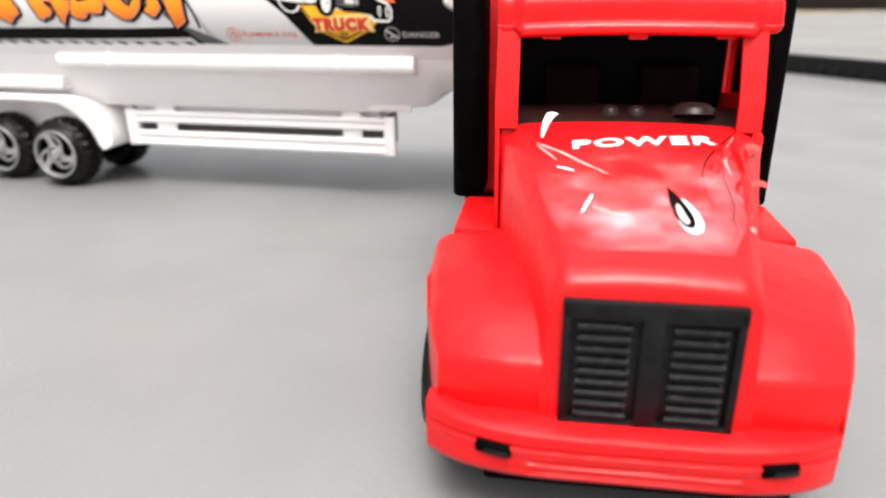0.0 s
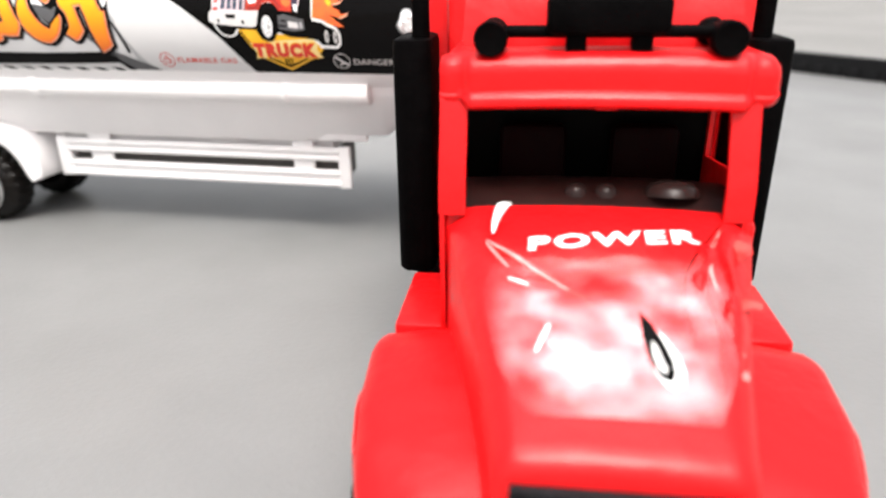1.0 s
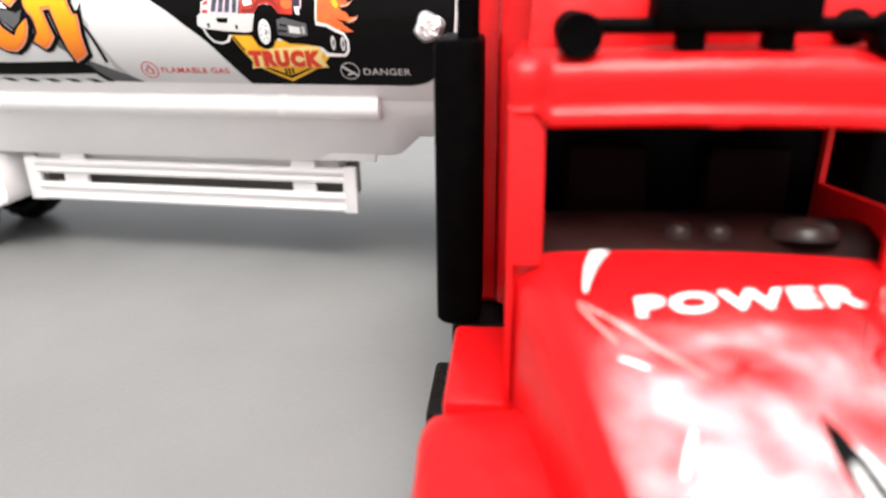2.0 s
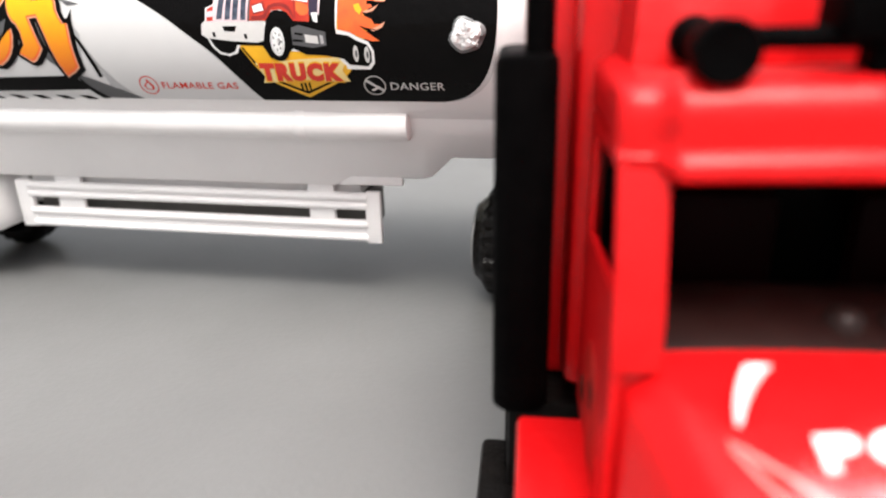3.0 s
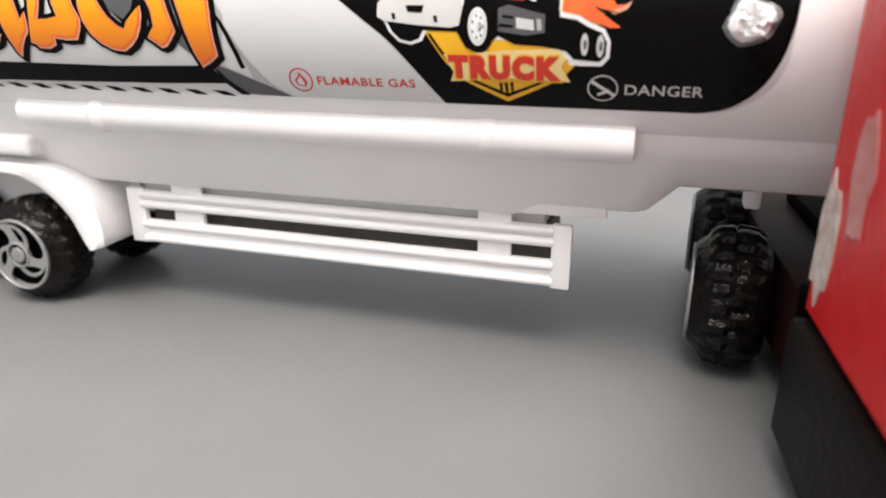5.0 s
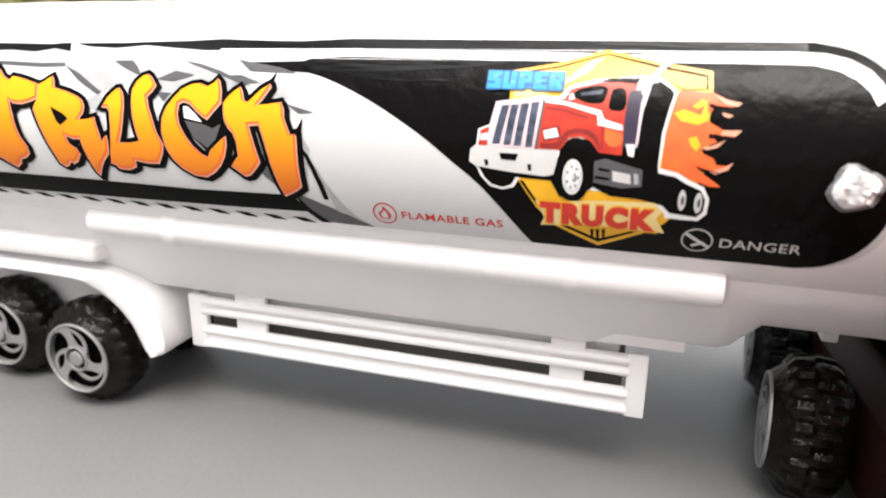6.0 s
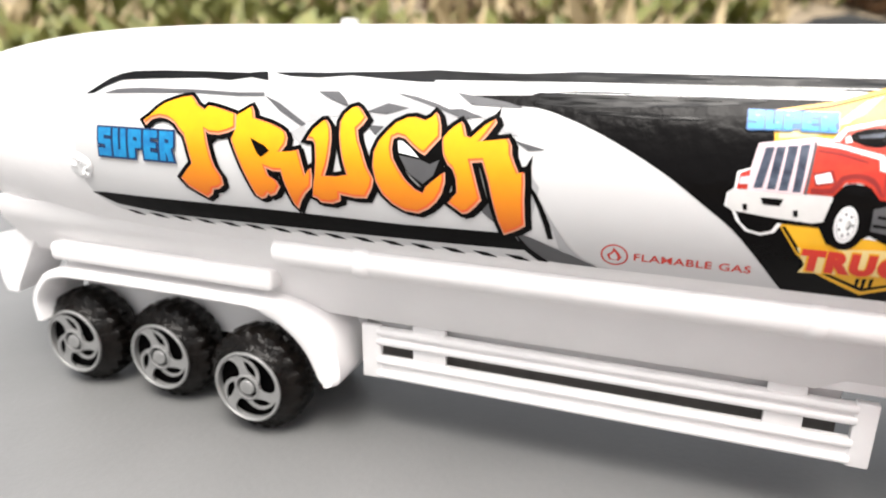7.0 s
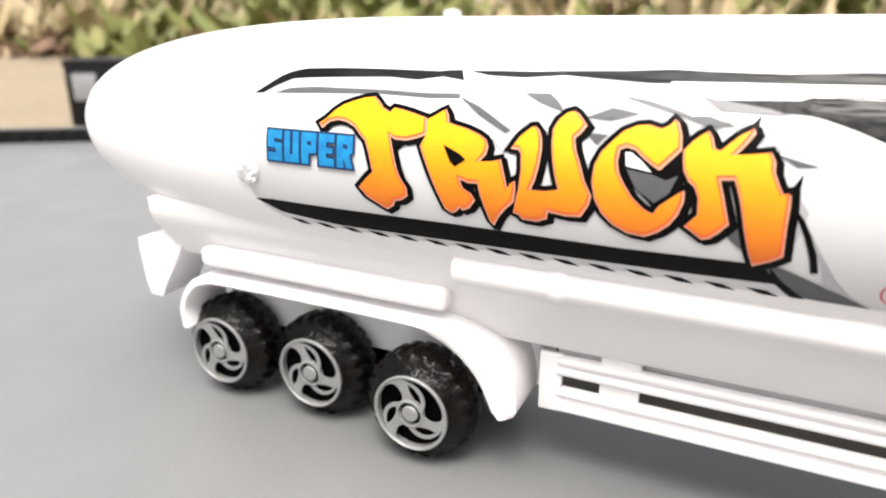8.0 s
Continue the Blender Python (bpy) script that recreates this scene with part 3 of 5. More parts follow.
# dark border along the top and the white line below it
inked("top_band", outline([(-40.4, 17.2), (-37.0, 19.8), (-33.6, 22.5), (-30.7, 23.9), (-26.8, 24.9), (-17.7, 25.3), (-5.0, 25.4), (9.7, 25.3), (12.4, 25.7), (15.1, 25.8), (16.3, 23.0), (10.9, 23.9), (4.9, 22.7), (-2.7, 23.2), (-16.5, 22.6), (-25.6, 22.1), (-29.7, 21.7), (-34.2, 19.5), (-37.5, 17.4)]), PRINT_CRINKLE, 2)
inked("top_band", outline([(17, 25.6), (24, 25.9), (32, 26), (38.2, 26.4), (49.8, 26.9), (59.6, 27.7), (66.9, 27.4), (74, 27.3), (80.7, 27.3), (93, 28.2), (140, 28.3), (186, 28.3), (186, 24), (140, 25), (93, 25.2), (80.9, 24.8), (71.4, 24.3), (55.9, 24.1), (48, 24.6), (38.4, 25.4), (30, 24.4), (22, 24.6)]), PRINT_CRINKLE, 2)
inked("thin_band", outline([(-34.3, 17.4), (-29.6, 19.0), (-22.1, 19.6), (-3.0, 19.6), (8.8, 19.3), (16.3, 19.6), (16.6, 18.5), (9.1, 18.1), (-2.7, 18.5), (-21.5, 17.9)]), PRINT_GREY, 2)
sweep_edge = [(76, 19), (84.5, 18.5), (92, 16.2), (100, 12.6), (107.5, 8.5), (114, 4.4), (120, -0.2), (126, -5), (131.5, -11.5), (137, -19.5)]
right_end = [(189, -19.5), (194, -18), (198.5, -14), (201.5, -8), (203, 0), (203, 10), (201.5, 17), (198.5, 22.5), (193.5, 26.5), (187, 28.5)]
inked("black_panel", outline(smoothed(sweep_edge, 3) + smoothed(right_end, 3) + [(120, 28.3), (95, 27.6), (84, 22)]), PRINT_BLACK, 1, "glossy black panel with rounded corner")
inked("panel_tip", outline([(67, 20.8), (80, 21.4), (96, 22.2), (130, 23), (130, 18.6), (96, 18.6), (84.5, 18.5), (76, 18.9)]), PRINT_BLACK, 1)
inked("white_line", outline([(60, 22.2), (95, 22.3), (140, 22.8), (180, 23), (187, 22.9), (191, 21.8), (194, 20), (196.2, 17.6), (197.4, 15), (199.2, 16.5), (198.2, 19.4), (196.2, 22), (193, 24.3), (189, 25.6), (184, 25.9), (140, 25.6), (95, 25.2), (60, 24.6)]), PRINT_WHITE, 2)
inked("low_band", outline([(-41.5, -13), (-36, -12.5), (16, -12), (54, -12.3), (82.5, -11.5), (84, -16.2), (65, -16.8), (29, -17.4), (-17, -18), (-34, -16.5)]), PRINT_BLACK, 2)
for i in range(15):
    x = -32 + i * 7.9
    inked("dash", outline([(x, -18.3), (x + 3.6, -18.5), (x + 6.2, -19.9), (x + 2.6, -19.8)]), PRINT_BLACK, 2)
inked("swoosh", outline([(80, -10.5), (85, -12), (90.5, -14.5), (94, -16), (100, -19.3), (92, -19.2), (86.5, -18.8)]), PRINT_GREY, 3)
inked("swoosh_line", outline([(82, -11.5), (84.5, -15), (89, -19.3), (86.5, -19.3), (83, -15.5)]), PRINT_BLACK, 4)
inked("arc_line", outline([(83.5, 2.5), (86, -0.2), (88.5, -4.5), (91, -9), (93.5, -13.5), (97, -18), (91.5, -15), (90.5, -10), (88, -4), (85.5, 0)]), PRINT_PALE, 3)
inked("arc_line", outline([(84.5, 1.5), (86.5, -1), (88, -4), (89.5, -8), (90.2, -11.8), (89, -12), (88.3, -8.5), (87, -4.5), (85.3, -0.8)]), PRINT_BLACK, 4)
inked("shard", outline([(16.5, 18.8), (21.7, 16.6), (29.7, 11.7), (28.5, 11.1), (22.1, 14.6)]), PRINT_GREY, 4)
inked("shard", outline([(18.7, 18.1), (31.9, 16.6), (38.9, 18.3), (51.1, 20.3), (62.4, 17.2), (62.6, 16.1), (55.4, 14.7), (48.0, 12.6), (38.4, 14.4), (29.0, 11.9)]), PRINT_PALE, 2)
inked("shard", outline([(31.1, 20.4), (36.6, 20.6), (38.7, 18.9), (40.4, 16.4), (35.2, 18.3)]), PRINT_GREY, 4)
inked("shard", outline([(45, 18.5), (58, 19), (68, 15.5), (60, 12), (48, 10)]), PRINT_PALE, 2)
inked("shard", outline([(45.5, 12.4), (50, 12.2), (48, 10)]), PRINT_GREY, 4)
inked("shard", outline([(51.0, 20.9), (56.7, 20.0), (62.3, 18.3), (71.8, 14.4), (62.4, 17.2)]), PRINT_GREY, 4)
inked("shard", outline([(66, 21.5), (78, 19.5), (82, 18.2), (70, 18.5)]), PRINT_GREY, 3)
inked("shard", outline([(80.5, 10.8), (87.8, 9), (84, 8.6)]), PRINT_GREY, 3)

# graffiti word
def graffiti(shape, lift):
    """One graffiti letter: black edge with a drop shadow, pale and red rims, yellow to orange fill."""
    inked("letter_edge", outline(shape, 0.95), PRINT_BLACK, 5)
    inked("letter_edge", outline(shape, 0.7, (0.9, -0.6)), PRINT_BLACK, 5)
    inked("letter_shine", outline(shape, 0.0, (0.1, -0.15)), PRINT_PEACH, 6 + lift)
    inked("letter_rim", outline(shape, -0.25, (0.0, 0.05)), PRINT_FIRE, 7 + lift)
    inked("letter", outline(shape, -0.55, (-0.15, 0.25)), FIRE, 8 + lift, "yellow to orange graffiti letter")


for points in ([(62, 12), (66.5, 15.8), (67, 12.5), (63.5, 10.2)], [(84.5, 4), (87, 0.5), (85.6, -6.5), (84, -3)], [(70, 17.5), (79, 15), (82, 11.5), (76, 13)], [(25.5, 9.5), (29, 11.5), (31, 9.4), (28.6, 6.5)]):
    inked("shard", outline(points), PRINT_PALE, 3)
for points in ([(45, 15.6), (50, 15.2), (55.5, 17), (50, 18)], [(63, 17), (68, 17.4), (73, 15.6), (68, 15.2)], [(72.8, -4.2), (76, -2.6), (77.6, -9.4), (74.6, -6.8)]):
    inked("shard", outline(points), PRINT_GREY, 4)
inked("letter_gap", outline([(53, 9.8), (56, 9.2), (60.6, 5.5), (64.2, 9.6), (65.4, 3), (60.4, -2), (54.5, 3.5)]), PRINT_BLACK, 5)
inked("letter_glint", outline([(53.8, 9.0), (54.3, 6.2), (59.2, 5.4), (57.2, 7.4), (55, 9)]), PRINT_WHITE, 6)
inked("letter_heart", outline([(54.4, 5.6), (59.5, 4.9), (62, 4), (64.2, 5.2), (62.8, 1.4), (60.3, -0.8), (56.6, 1.7)]), PRINT_GREY, 6)
graffiti([(-18.5, 10.3), (-16.6, 11.7), (-14.6, 13.8), (-12.6, 15.3), (-9.8, 16.5), (-6.9, 17.4), (-4.7, 17.8), (-3.4, 16.9), (-1.8, 15.2), (0.2, 14.2), (1.1, 15.3), (3.4, 15.0), (6.4, 14.3), (9.7, 13.4), (10.2, 9.5), (8.1, 8.5), (5.3, 7.7), (2.4, 7.8), (1.2, 8.5), (2.3, 4.5), (3.2, 1.1), (3.9, -0.9), (5.6, -3.5), (5.7, -5.6), (4.0, -6.9), (2.2, -7.3), (1.6, -8.7), (-0.3, -10.0), (-2.6, -8.7), (-5.5, -7.0), (-7.3, -4.7), (-4.9, -2.1), (-3.2, -0.5), (-3.8, 1.9), (-4.5, 4.6), (-5.4, 6.9), (-6.6, 7.9), (-8.4, 9.9), (-10.9, 11.1), (-13.3, 11.4), (-15.6, 10.8), (-17.5, 9.1)], 0)
graffiti([(9.8, 12.9), (12.1, 14.3), (13.3, 15.2), (14.1, 15.6), (14.9, 14.4), (15.4, 12.6), (20.0, 11.5), (22.8, 10.5), (24.5, 9.5), (25.2, 8.0), (24.9, 6.2), (23.5, 4.5), (26.1, 4.8), (28.3, 5.4), (29.2, 2.4), (30.0, -0.8), (30.8, 0.4), (31.7, 1.0), (31.9, -1.2), (31.5, -3.9), (29.5, -5.9), (28.1, -7.8), (26.7, -10.4), (25.8, -9.3), (24.7, -6.1), (23.7, -2.8), (23.2, -0.6), (21.1, -0.7), (19.0, 0.0), (19.7, -1.9), (21.7, -3.0), (22.6, -4.6), (21.1, -6.7), (19.4, -7.5), (18.8, -6.9), (17.7, -8.1), (16.5, -8.5), (15.0, -7.5), (13.8, -4.6), (12.1, -0.7), (10.2, 3.9), (9.0, 6.7), (10.1, 9.2)], 3)
graffiti([(30.2, 7.9), (31.7, 10.6), (33.3, 12.2), (34.2, 13.0), (35.0, 13.1), (36.0, 12.1), (36.6, 10.6), (36.9, 8.1), (36.7, 5.0), (36.1, 1.8), (35.2, -0.7), (38.3, -0.6), (41.0, -0.0), (40.1, 2.9), (39.4, 5.9), (38.8, 9.5), (38.6, 12.8), (39.5, 14.9), (41.0, 16.5), (42.4, 17.0), (43.6, 16.3), (45.5, 14.0), (44.6, 12.4), (43.4, 11.1), (44.0, 8.7), (45.2, 5.8), (46.4, 2.3), (48.0, -0.6), (47.5, -2.8), (45.9, -5.6), (42.7, -5.8), (39.0, -5.3), (38.8, -7.0), (36.5, -8.0), (33.3, -7.9), (32.5, -6.9), (31.2, -6.5), (31.9, -3.1), (32.5, -0.5), (32.8, 3.4), (32.5, 6.9), (31.9, 7.8)], 0)
graffiti([(62.1, 16.3), (61.2, 15.1), (59.9, 14.3), (57.5, 15.0), (55.4, 14.7), (52.9, 13.4), (51.0, 11.3), (49.1, 8.8), (48.0, 6.1), (47.8, 2.5), (48.6, -1.1), (50.2, -4.1), (52.6, -6.4), (55.5, -7.9), (58.9, -8.2), (61.5, -6.7), (63.5, -4.8), (64.9, -2.5), (65.7, 0.3), (65.6, 2.6), (64.5, 1.9), (63.0, 0.6), (61.1, -1.1), (60.2, -2.8), (58.5, -2.1), (56.1, -0.0), (54.3, 2.6), (53.0, 4.8), (52.5, 7.1), (52.7, 9.5), (53.9, 10.1), (55.6, 9.7), (57.4, 8.1), (59.2, 6.8), (60.6, 6.1), (62.2, 8.0), (64.1, 10.3), (63.8, 13.2), (62.9, 15.7)], 3)
graffiti([(64.4, 10.4), (65.7, 12.2), (67.0, 13.5), (68.4, 14.5), (69.2, 13.4), (69.9, 11.2), (70.9, 10.9), (72.1, 12.2), (73.8, 14.0), (76.0, 15.5), (76.4, 14.6), (75.4, 12.8), (74.4, 11.2), (73.4, 10.1), (77.1, 10.8), (79.4, 11.2), (80.3, 9.6), (80.5, 7.5), (81.4, 5.5), (82.3, 3.7), (83.6, 4.1), (83.8, 1.4), (83.8, -2.5), (83.9, -6.0), (84.0, -8.8), (82.2, -10.2), (79.0, -11.9), (77.8, -8.3), (76.6, -3.5), (75.6, 0.9), (74.7, 3.7), (74.0, 5.5), (71.6, 5.2), (72.5, 2.3), (73.3, -0.5), (74.1, -3.3), (72.8, -5.0), (71.0, -6.8), (69.5, -7.3), (67.8, -6.0), (66.1, -4.8), (67.5, -3.0), (68.3, -2.1), (68.1, 1.2), (67.2, 3.4), (66.0, 4.4), (64.9, 6.5), (64.5, 8.8)], 0)
inked("letter_hole", outline([(15.2, 7.1), (18.8, 5.4), (19.9, 4.5), (18.0, 3.1), (17.0, 3.9)], 0.3), PRINT_BLACK, 13)
for x, y, w, h in ((75.5, 16.5, 2.5, 2.5), (84, 6, 2, 2.5)):
    inked("spike", outline([(x - w / 2, y - h), (x + w * 0.6, y + h * 0.7), (x + w / 2, y - h)]), PRINT_BLACK, 6)

# blue word beside it, in blocky letters that touch
BLOCKS = (
    [(0, 1), (1, 1), (1, .7), (.42, .72), (.42, .62), (1, .6), (1, 0), (0, 0), (0, .3), (.58, .28), (.58, .4), (0, .42)],
    [(0, 1), (.36, 1), (.38, .28), (.6, .28), (.62, 1), (1, 1), (1, 0), (0, 0)],
    [(0, 1), (1, 1), (1, .36), (.46, .34), (.44, 0), (0, 0)],
    [(0, 1), (1, 1), (1, .74), (.46, .74), (.46, .6), (.92, .58), (.92, .4), (.46, .4), (.46, .28), (1, .26), (1, 0), (0, 0)],
    [(0, 1), (1, 1), (1, .5), (.84, .42), (1, 0), (.62, 0), (.5, .3), (.4, .3), (.4, 0), (0, 0)],
)


def block_word(x0, x1, y0, y1, edge, fill, back, layer):
    """The word SUPER in block letters: dark edges under blue faces."""
    wide, gap = (x1 - x0) / 5, (x1 - x0) * 0.011
    for i, shape in enumerate(BLOCKS):
        points = [(x0 + (i + a) * wide + (gap if a < 0.5 else -gap), y0 + b * (y1 - y0)) for a, b in shape]
        inked("word_edge", outline(points, (y1 - y0) * 0.055), back, layer)
        inked("word", outline(points, -edge), fill, layer + 1, "blue printed block letter")
        if i in (2, 4):
            cut = [(x0 + (i + a) * wide, y0 + b * (y1 - y0)) for a, b in ((.42, .74), (.66, .72), (.66, .6), (.42, .62))]
            inked("word_hole", outline(cut), back, layer + 2)


block_word(-33.8, -8.0, -0.6, 7.6, 0.1, PRINT_CYAN, PRINT_NAVY, 9)

# flammable gas mark
inked("mark_ring", ring_shape(103.5, -14.6, 2.9, 3.1, 0.35), PRINT_RED, 2)
inked("mark_flame", outline([(102.4, -16), (101.9, -14.6), (103, -13.6), (103.3, -12.4), (104.4, -13.8), (105, -15), (104.4, -16.2)]), PRINT_RED, 2)
inked("word", flat_text("FLAMABLE GAS", 107.6, 130.8, -15.6, -13.5, 0.012), PRINT_RED, 2, "small red capitals")

inked("mark_flame", outline([(102.8, -15.7), (102.5, -14.7), (103.3, -13.9), (103.5, -13.4), (104.0, -14.4), (104.3, -15.2), (104.0, -15.9)]), PRINT_SILVER, 3)

# danger mark
inked("mark_ring", ring_shape(170.3, -14.2, 3.0, 3.0, 0.28), PRINT_LIGHT, 2)
inked("mark_bar", outline([(167.9, -12.9), (168.4, -12.4), (172.8, -15.5), (172.3, -16)]), PRINT_LIGHT, 2)
inked("mark_bar", outline([(169.2, -15.4), (171.6, -14.3), (171.8, -14.9), (169.4, -16)]), PRINT_LIGHT, 2)
inked("word", flat_text("DANGER", 174.6, 189.2, -15.5, -13.2, 0.004), PRINT_LIGHT, 2, "small white capitals")

# creases in the film along the black panel's upper edge
inked("film_crease", outline(smoothed([(84, 19.6), (92, 19.0), (104, 19.4), (118, 20.4), (128, 21.6), (128, 22.6), (110, 22.9), (92, 22.9), (86, 22.0)], 2)), PRINT_CRINKLE, 2, "shiny crease in the black film")
inked("film_crease", outline(smoothed([(93, 17.6), (102, 17.2), (112, 17.0), (119, 17.4), (112, 18.1), (102, 18.4), (95, 18.3)], 2)), PRINT_CRINKLE, 2)

# badge: shield, red lorry, flames, word
inked("shield", outline([(130.8, 20.2), (140.3, 22.3), (149.6, 25.8), (159.5, 23.0), (169.7, 21.1), (170.0, 16.6), (169.9, 12.6), (170.2, 1.5), (166.1, -7.8), (162.2, -12.3), (151.0, -18.2), (142.4, -13.6), (138.2, -9.2), (134.4, -3.3), (132.2, 4.9)]), PRINT_GOLD, 3, "yellow shield")
inked("shield_line", outline([(130.9, 19.5), (140.4, 21.5), (149.7, 24.8), (159.6, 22.2), (168.9, 20.2), (169.1, 17.1), (168.7, 17.1), (168.6, 19.7), (159.6, 21.6), (149.7, 24.5), (140.5, 21.1), (131.0, 19.2)]), PRINT_BLACK, 4)
inked("shield_line", outline([(134.7, -3.3), (138.2, -8.5), (142.4, -12.8), (151.0, -17.0), (162.2, -11.5), (162.1, -11.2), (151.0, -16.1), (142.5, -12.2), (138.7, -8.1), (135.3, -3.2)]), PRINT_BLACK, 4)
inked("shield_glow", outline([(132.0, 15.7), (132.1, 14.2), (138.4, 15.0), (140.5, 16.3), (146.2, 19.9), (149.6, 24.2), (146.5, 22.8), (141.0, 17.3), (136.4, 17.2)]), PRINT_PALEGOLD, 4)
inked("halo", outline([(157.1, 19.7), (160.1, 19.5), (162.8, 17.5), (163.7, 16.4), (163.0, 12.9), (162.2, 8.3), (161.8, 1.3), (165.2, 0.6), (167.2, -0.7), (170.1, -1.9), (171.4, -4.4), (171.3, -7.6), (169.9, -9.3), (166.3, -9.3), (163.6, -9.2), (163.5, -8.2), (158.4, -4.8), (148.4, -4.3), (139.2, -1.3), (134.6, -2.7), (133.5, -4.8), (131.1, -5.6), (128.4, -5.0), (126.4, -2.9), (125.4, -0.7), (123.9, 0.1), (124.1, 2.9), (125.3, 3.9), (125.5, 7.2), (127.8, 8.2), (128.7, 13.1), (138.1, 14.8), (141.3, 14.6), (143.2, 17.1), (148.6, 18.7)]), PRINT_WHITE, 4)
inked("chassis_print", outline([(125.9, -0.6), (127.2, -3.0), (128.8, -4.5), (131.0, -5.0), (132.9, -4.3), (133.8, -2.6), (141.0, -2.8), (142.8, -6.1), (145.4, -6.8), (147.6, -5.1), (149.5, -3.6), (152.9, -5.2), (158.4, -5.5), (163.0, -6.4), (164.5, -8.0), (169.5, -8.4), (170.6, -7.1), (170.7, -4.5), (169.7, -2.7), (167.0, -1.6), (164.8, -0.3), (161.1, 0.3), (156.8, 0.8), (150.1, 3.6)]), PRINT_BLACK, 5)
inked("under_print", outline([(142.3, 4.0), (144.2, 6.0), (148.4, 6.3), (154.6, 6.2), (157.3, 4.9), (161.5, 1.4), (161.7, -0.3), (157.0, -1.8), (149.5, -2.4), (143.9, -4.1)]), PRINT_BLACK, 5)
inked("flame_body", outline([(163.7, 15.9), (164.3, 16.9), (169.0, 16.5), (169.8, 16.6), (172.9, 15.0), (175.1, 14.5), (173.5, 13.7), (171.0, 13.9), (169.8, 14.3), (170.3, 13.0), (169.5, 12.5), (169.3, 10.9), (172.4, 9.2), (175.5, 9.2), (174.5, 8.0), (171.5, 8.2), (170.1, 8.4), (171.5, 6.9), (169.0, 5.7), (168.9, 4.8), (171.2, 3.8), (171.9, 2.5), (174.1, 2.5), (173.2, 1.7), (170.3, 1.2), (168.4, 1.6), (171.7, -0.7), (173.1, -1.7), (171.1, -1.8), (167.9, -0.7), (165.2, 0.6), (162.1, 1.3), (162.2, 8.3), (163.0, 12.9)]), PRINT_FIRE, 6, "orange red flames")
inked("flame_tail", outline([(170.0, 16.2), (172.9, 15.0), (175.2, 14.6), (174.5, 13.8), (172.5, 14.1)]), PRINT_PEACH, 7)
inked("flame_tail", outline([(171.9, 12.6), (173.9, 12.1), (173.2, 11.6), (172.2, 11.9)]), PRINT_PEACH, 7)
inked("flame_tail", outline([(172.4, 9.2), (175.7, 9.3), (174.5, 8.1), (172.0, 8.3)]), PRINT_PEACH, 7)
inked("flame_tail", outline([(168.8, 5.6), (170.9, 6.2), (173.1, 7.4), (171.6, 5.8), (169.8, 5.3)]), PRINT_PEACH, 7)
inked("flame_tail", outline([(170.8, 1.2), (173.2, 2.1), (174.8, 3.2), (174.0, 1.7), (171.8, 0.7)]), PRINT_PEACH, 7)
inked("flame_gap", outline([(169.4, 14.3), (171.5, 13.7), (172.3, 12.9), (171.4, 12.0), (172.7, 11.2), (169.7, 10.8), (169.9, 12.6), (170.9, 13.1), (169.7, 13.5)]), PRINT_BLACK, 7)
inked("flame_gap", outline([(169.9, 8.4), (171.5, 8.4), (173.5, 7.7), (171.6, 7.6), (170.0, 7.5)]), PRINT_BLACK, 7)
inked("flame_gap", outline([(168.8, 5.6), (171.0, 5.3), (173.4, 4.4), (171.2, 3.8), (169.4, 4.6)]), PRINT_BLACK, 7)
inked("flame_gap", outline([(167.9, 2.3), (169.4, 1.7), (171.7, 1.3), (174.2, 0.4), (171.6, 0.2), (169.3, 1.2)]), PRINT_BLACK, 7)
inked("flame_tongue", outline([(163.3, 20.8), (168.4, 19.2), (168.7, 17.3), (165.2, 16.9), (163.6, 17.5), (161.9, 19.3)]), PRINT_GOLD, 7)
inked("flame_tongue", outline([(163.3, 12.2), (165.1, 12.9), (168.2, 11.9), (169.1, 15.3), (169.5, 10.9), (167.8, 10.0), (164.7, 10.6)]), PRINT_GOLD, 7)
inked("flame_tongue", outline([(166.4, 7.4), (167.8, 7.8), (168.7, 6.1), (168.1, 4.9), (166.9, 6.0)]), PRINT_GOLD, 7)
inked("flame_tongue", outline([(166.5, 13.5), (168.4, 15.2), (169.0, 14.1), (167.6, 13.1)]), PRINT_GOLD, 8)
inked("sleeper_print", outline([(158.9, 17.9), (160.4, 18.5), (162.6, 16.9), (163.1, 15.9), (162.4, 12.8), (161.6, 8.2), (161.4, 1.1), (157.9, 0.9), (157.2, 4.0), (157.8, 12.6)]), PRINT_BLACK, 7)
inked("cab_print", outline([(138.2, 13.8), (142.4, 14.2), (143.6, 16.4), (148.7, 17.9), (153.0, 18.2), (156.3, 17.9), (154.9, 11.9), (154.6, 6.2), (154.5, 3.3), (150.1, 3.6), (148.4, 5.8), (146.5, 6.6), (144.2, 6.3), (142.5, 3.7), (136.6, 3.7), (125.7, 3.8), (126.0, 6.9), (128.1, 8.0), (137.5, 6.4)]), PRINT_LORRY, 6, "red printed lorry")
inked("hood_stripe", outline([(138.7, 13.3), (142.6, 12.9), (149.2, 11.1), (149.4, 9.1), (154.2, 8.2), (154.1, 9.3), (150.6, 10.3), (149.8, 12.0), (142.5, 13.7), (138.8, 14.0)]), PRINT_WHITE, 8)
inked("screen_print", outline(smoothed([(143.7, 15.0), (144.9, 16.2), (147.2, 17.0), (149.4, 17.2), (150.6, 16.6), (150.5, 15.0), (149.7, 13.6), (147.0, 13.5), (144.9, 14.3)], 3)), PRINT_BLACK, 7)
inked("screen_shine", outline([(145.4, 15.5), (149.9, 16.4), (149.6, 15.4), (145.7, 15.0)]), PRINT_STEEL, 8)
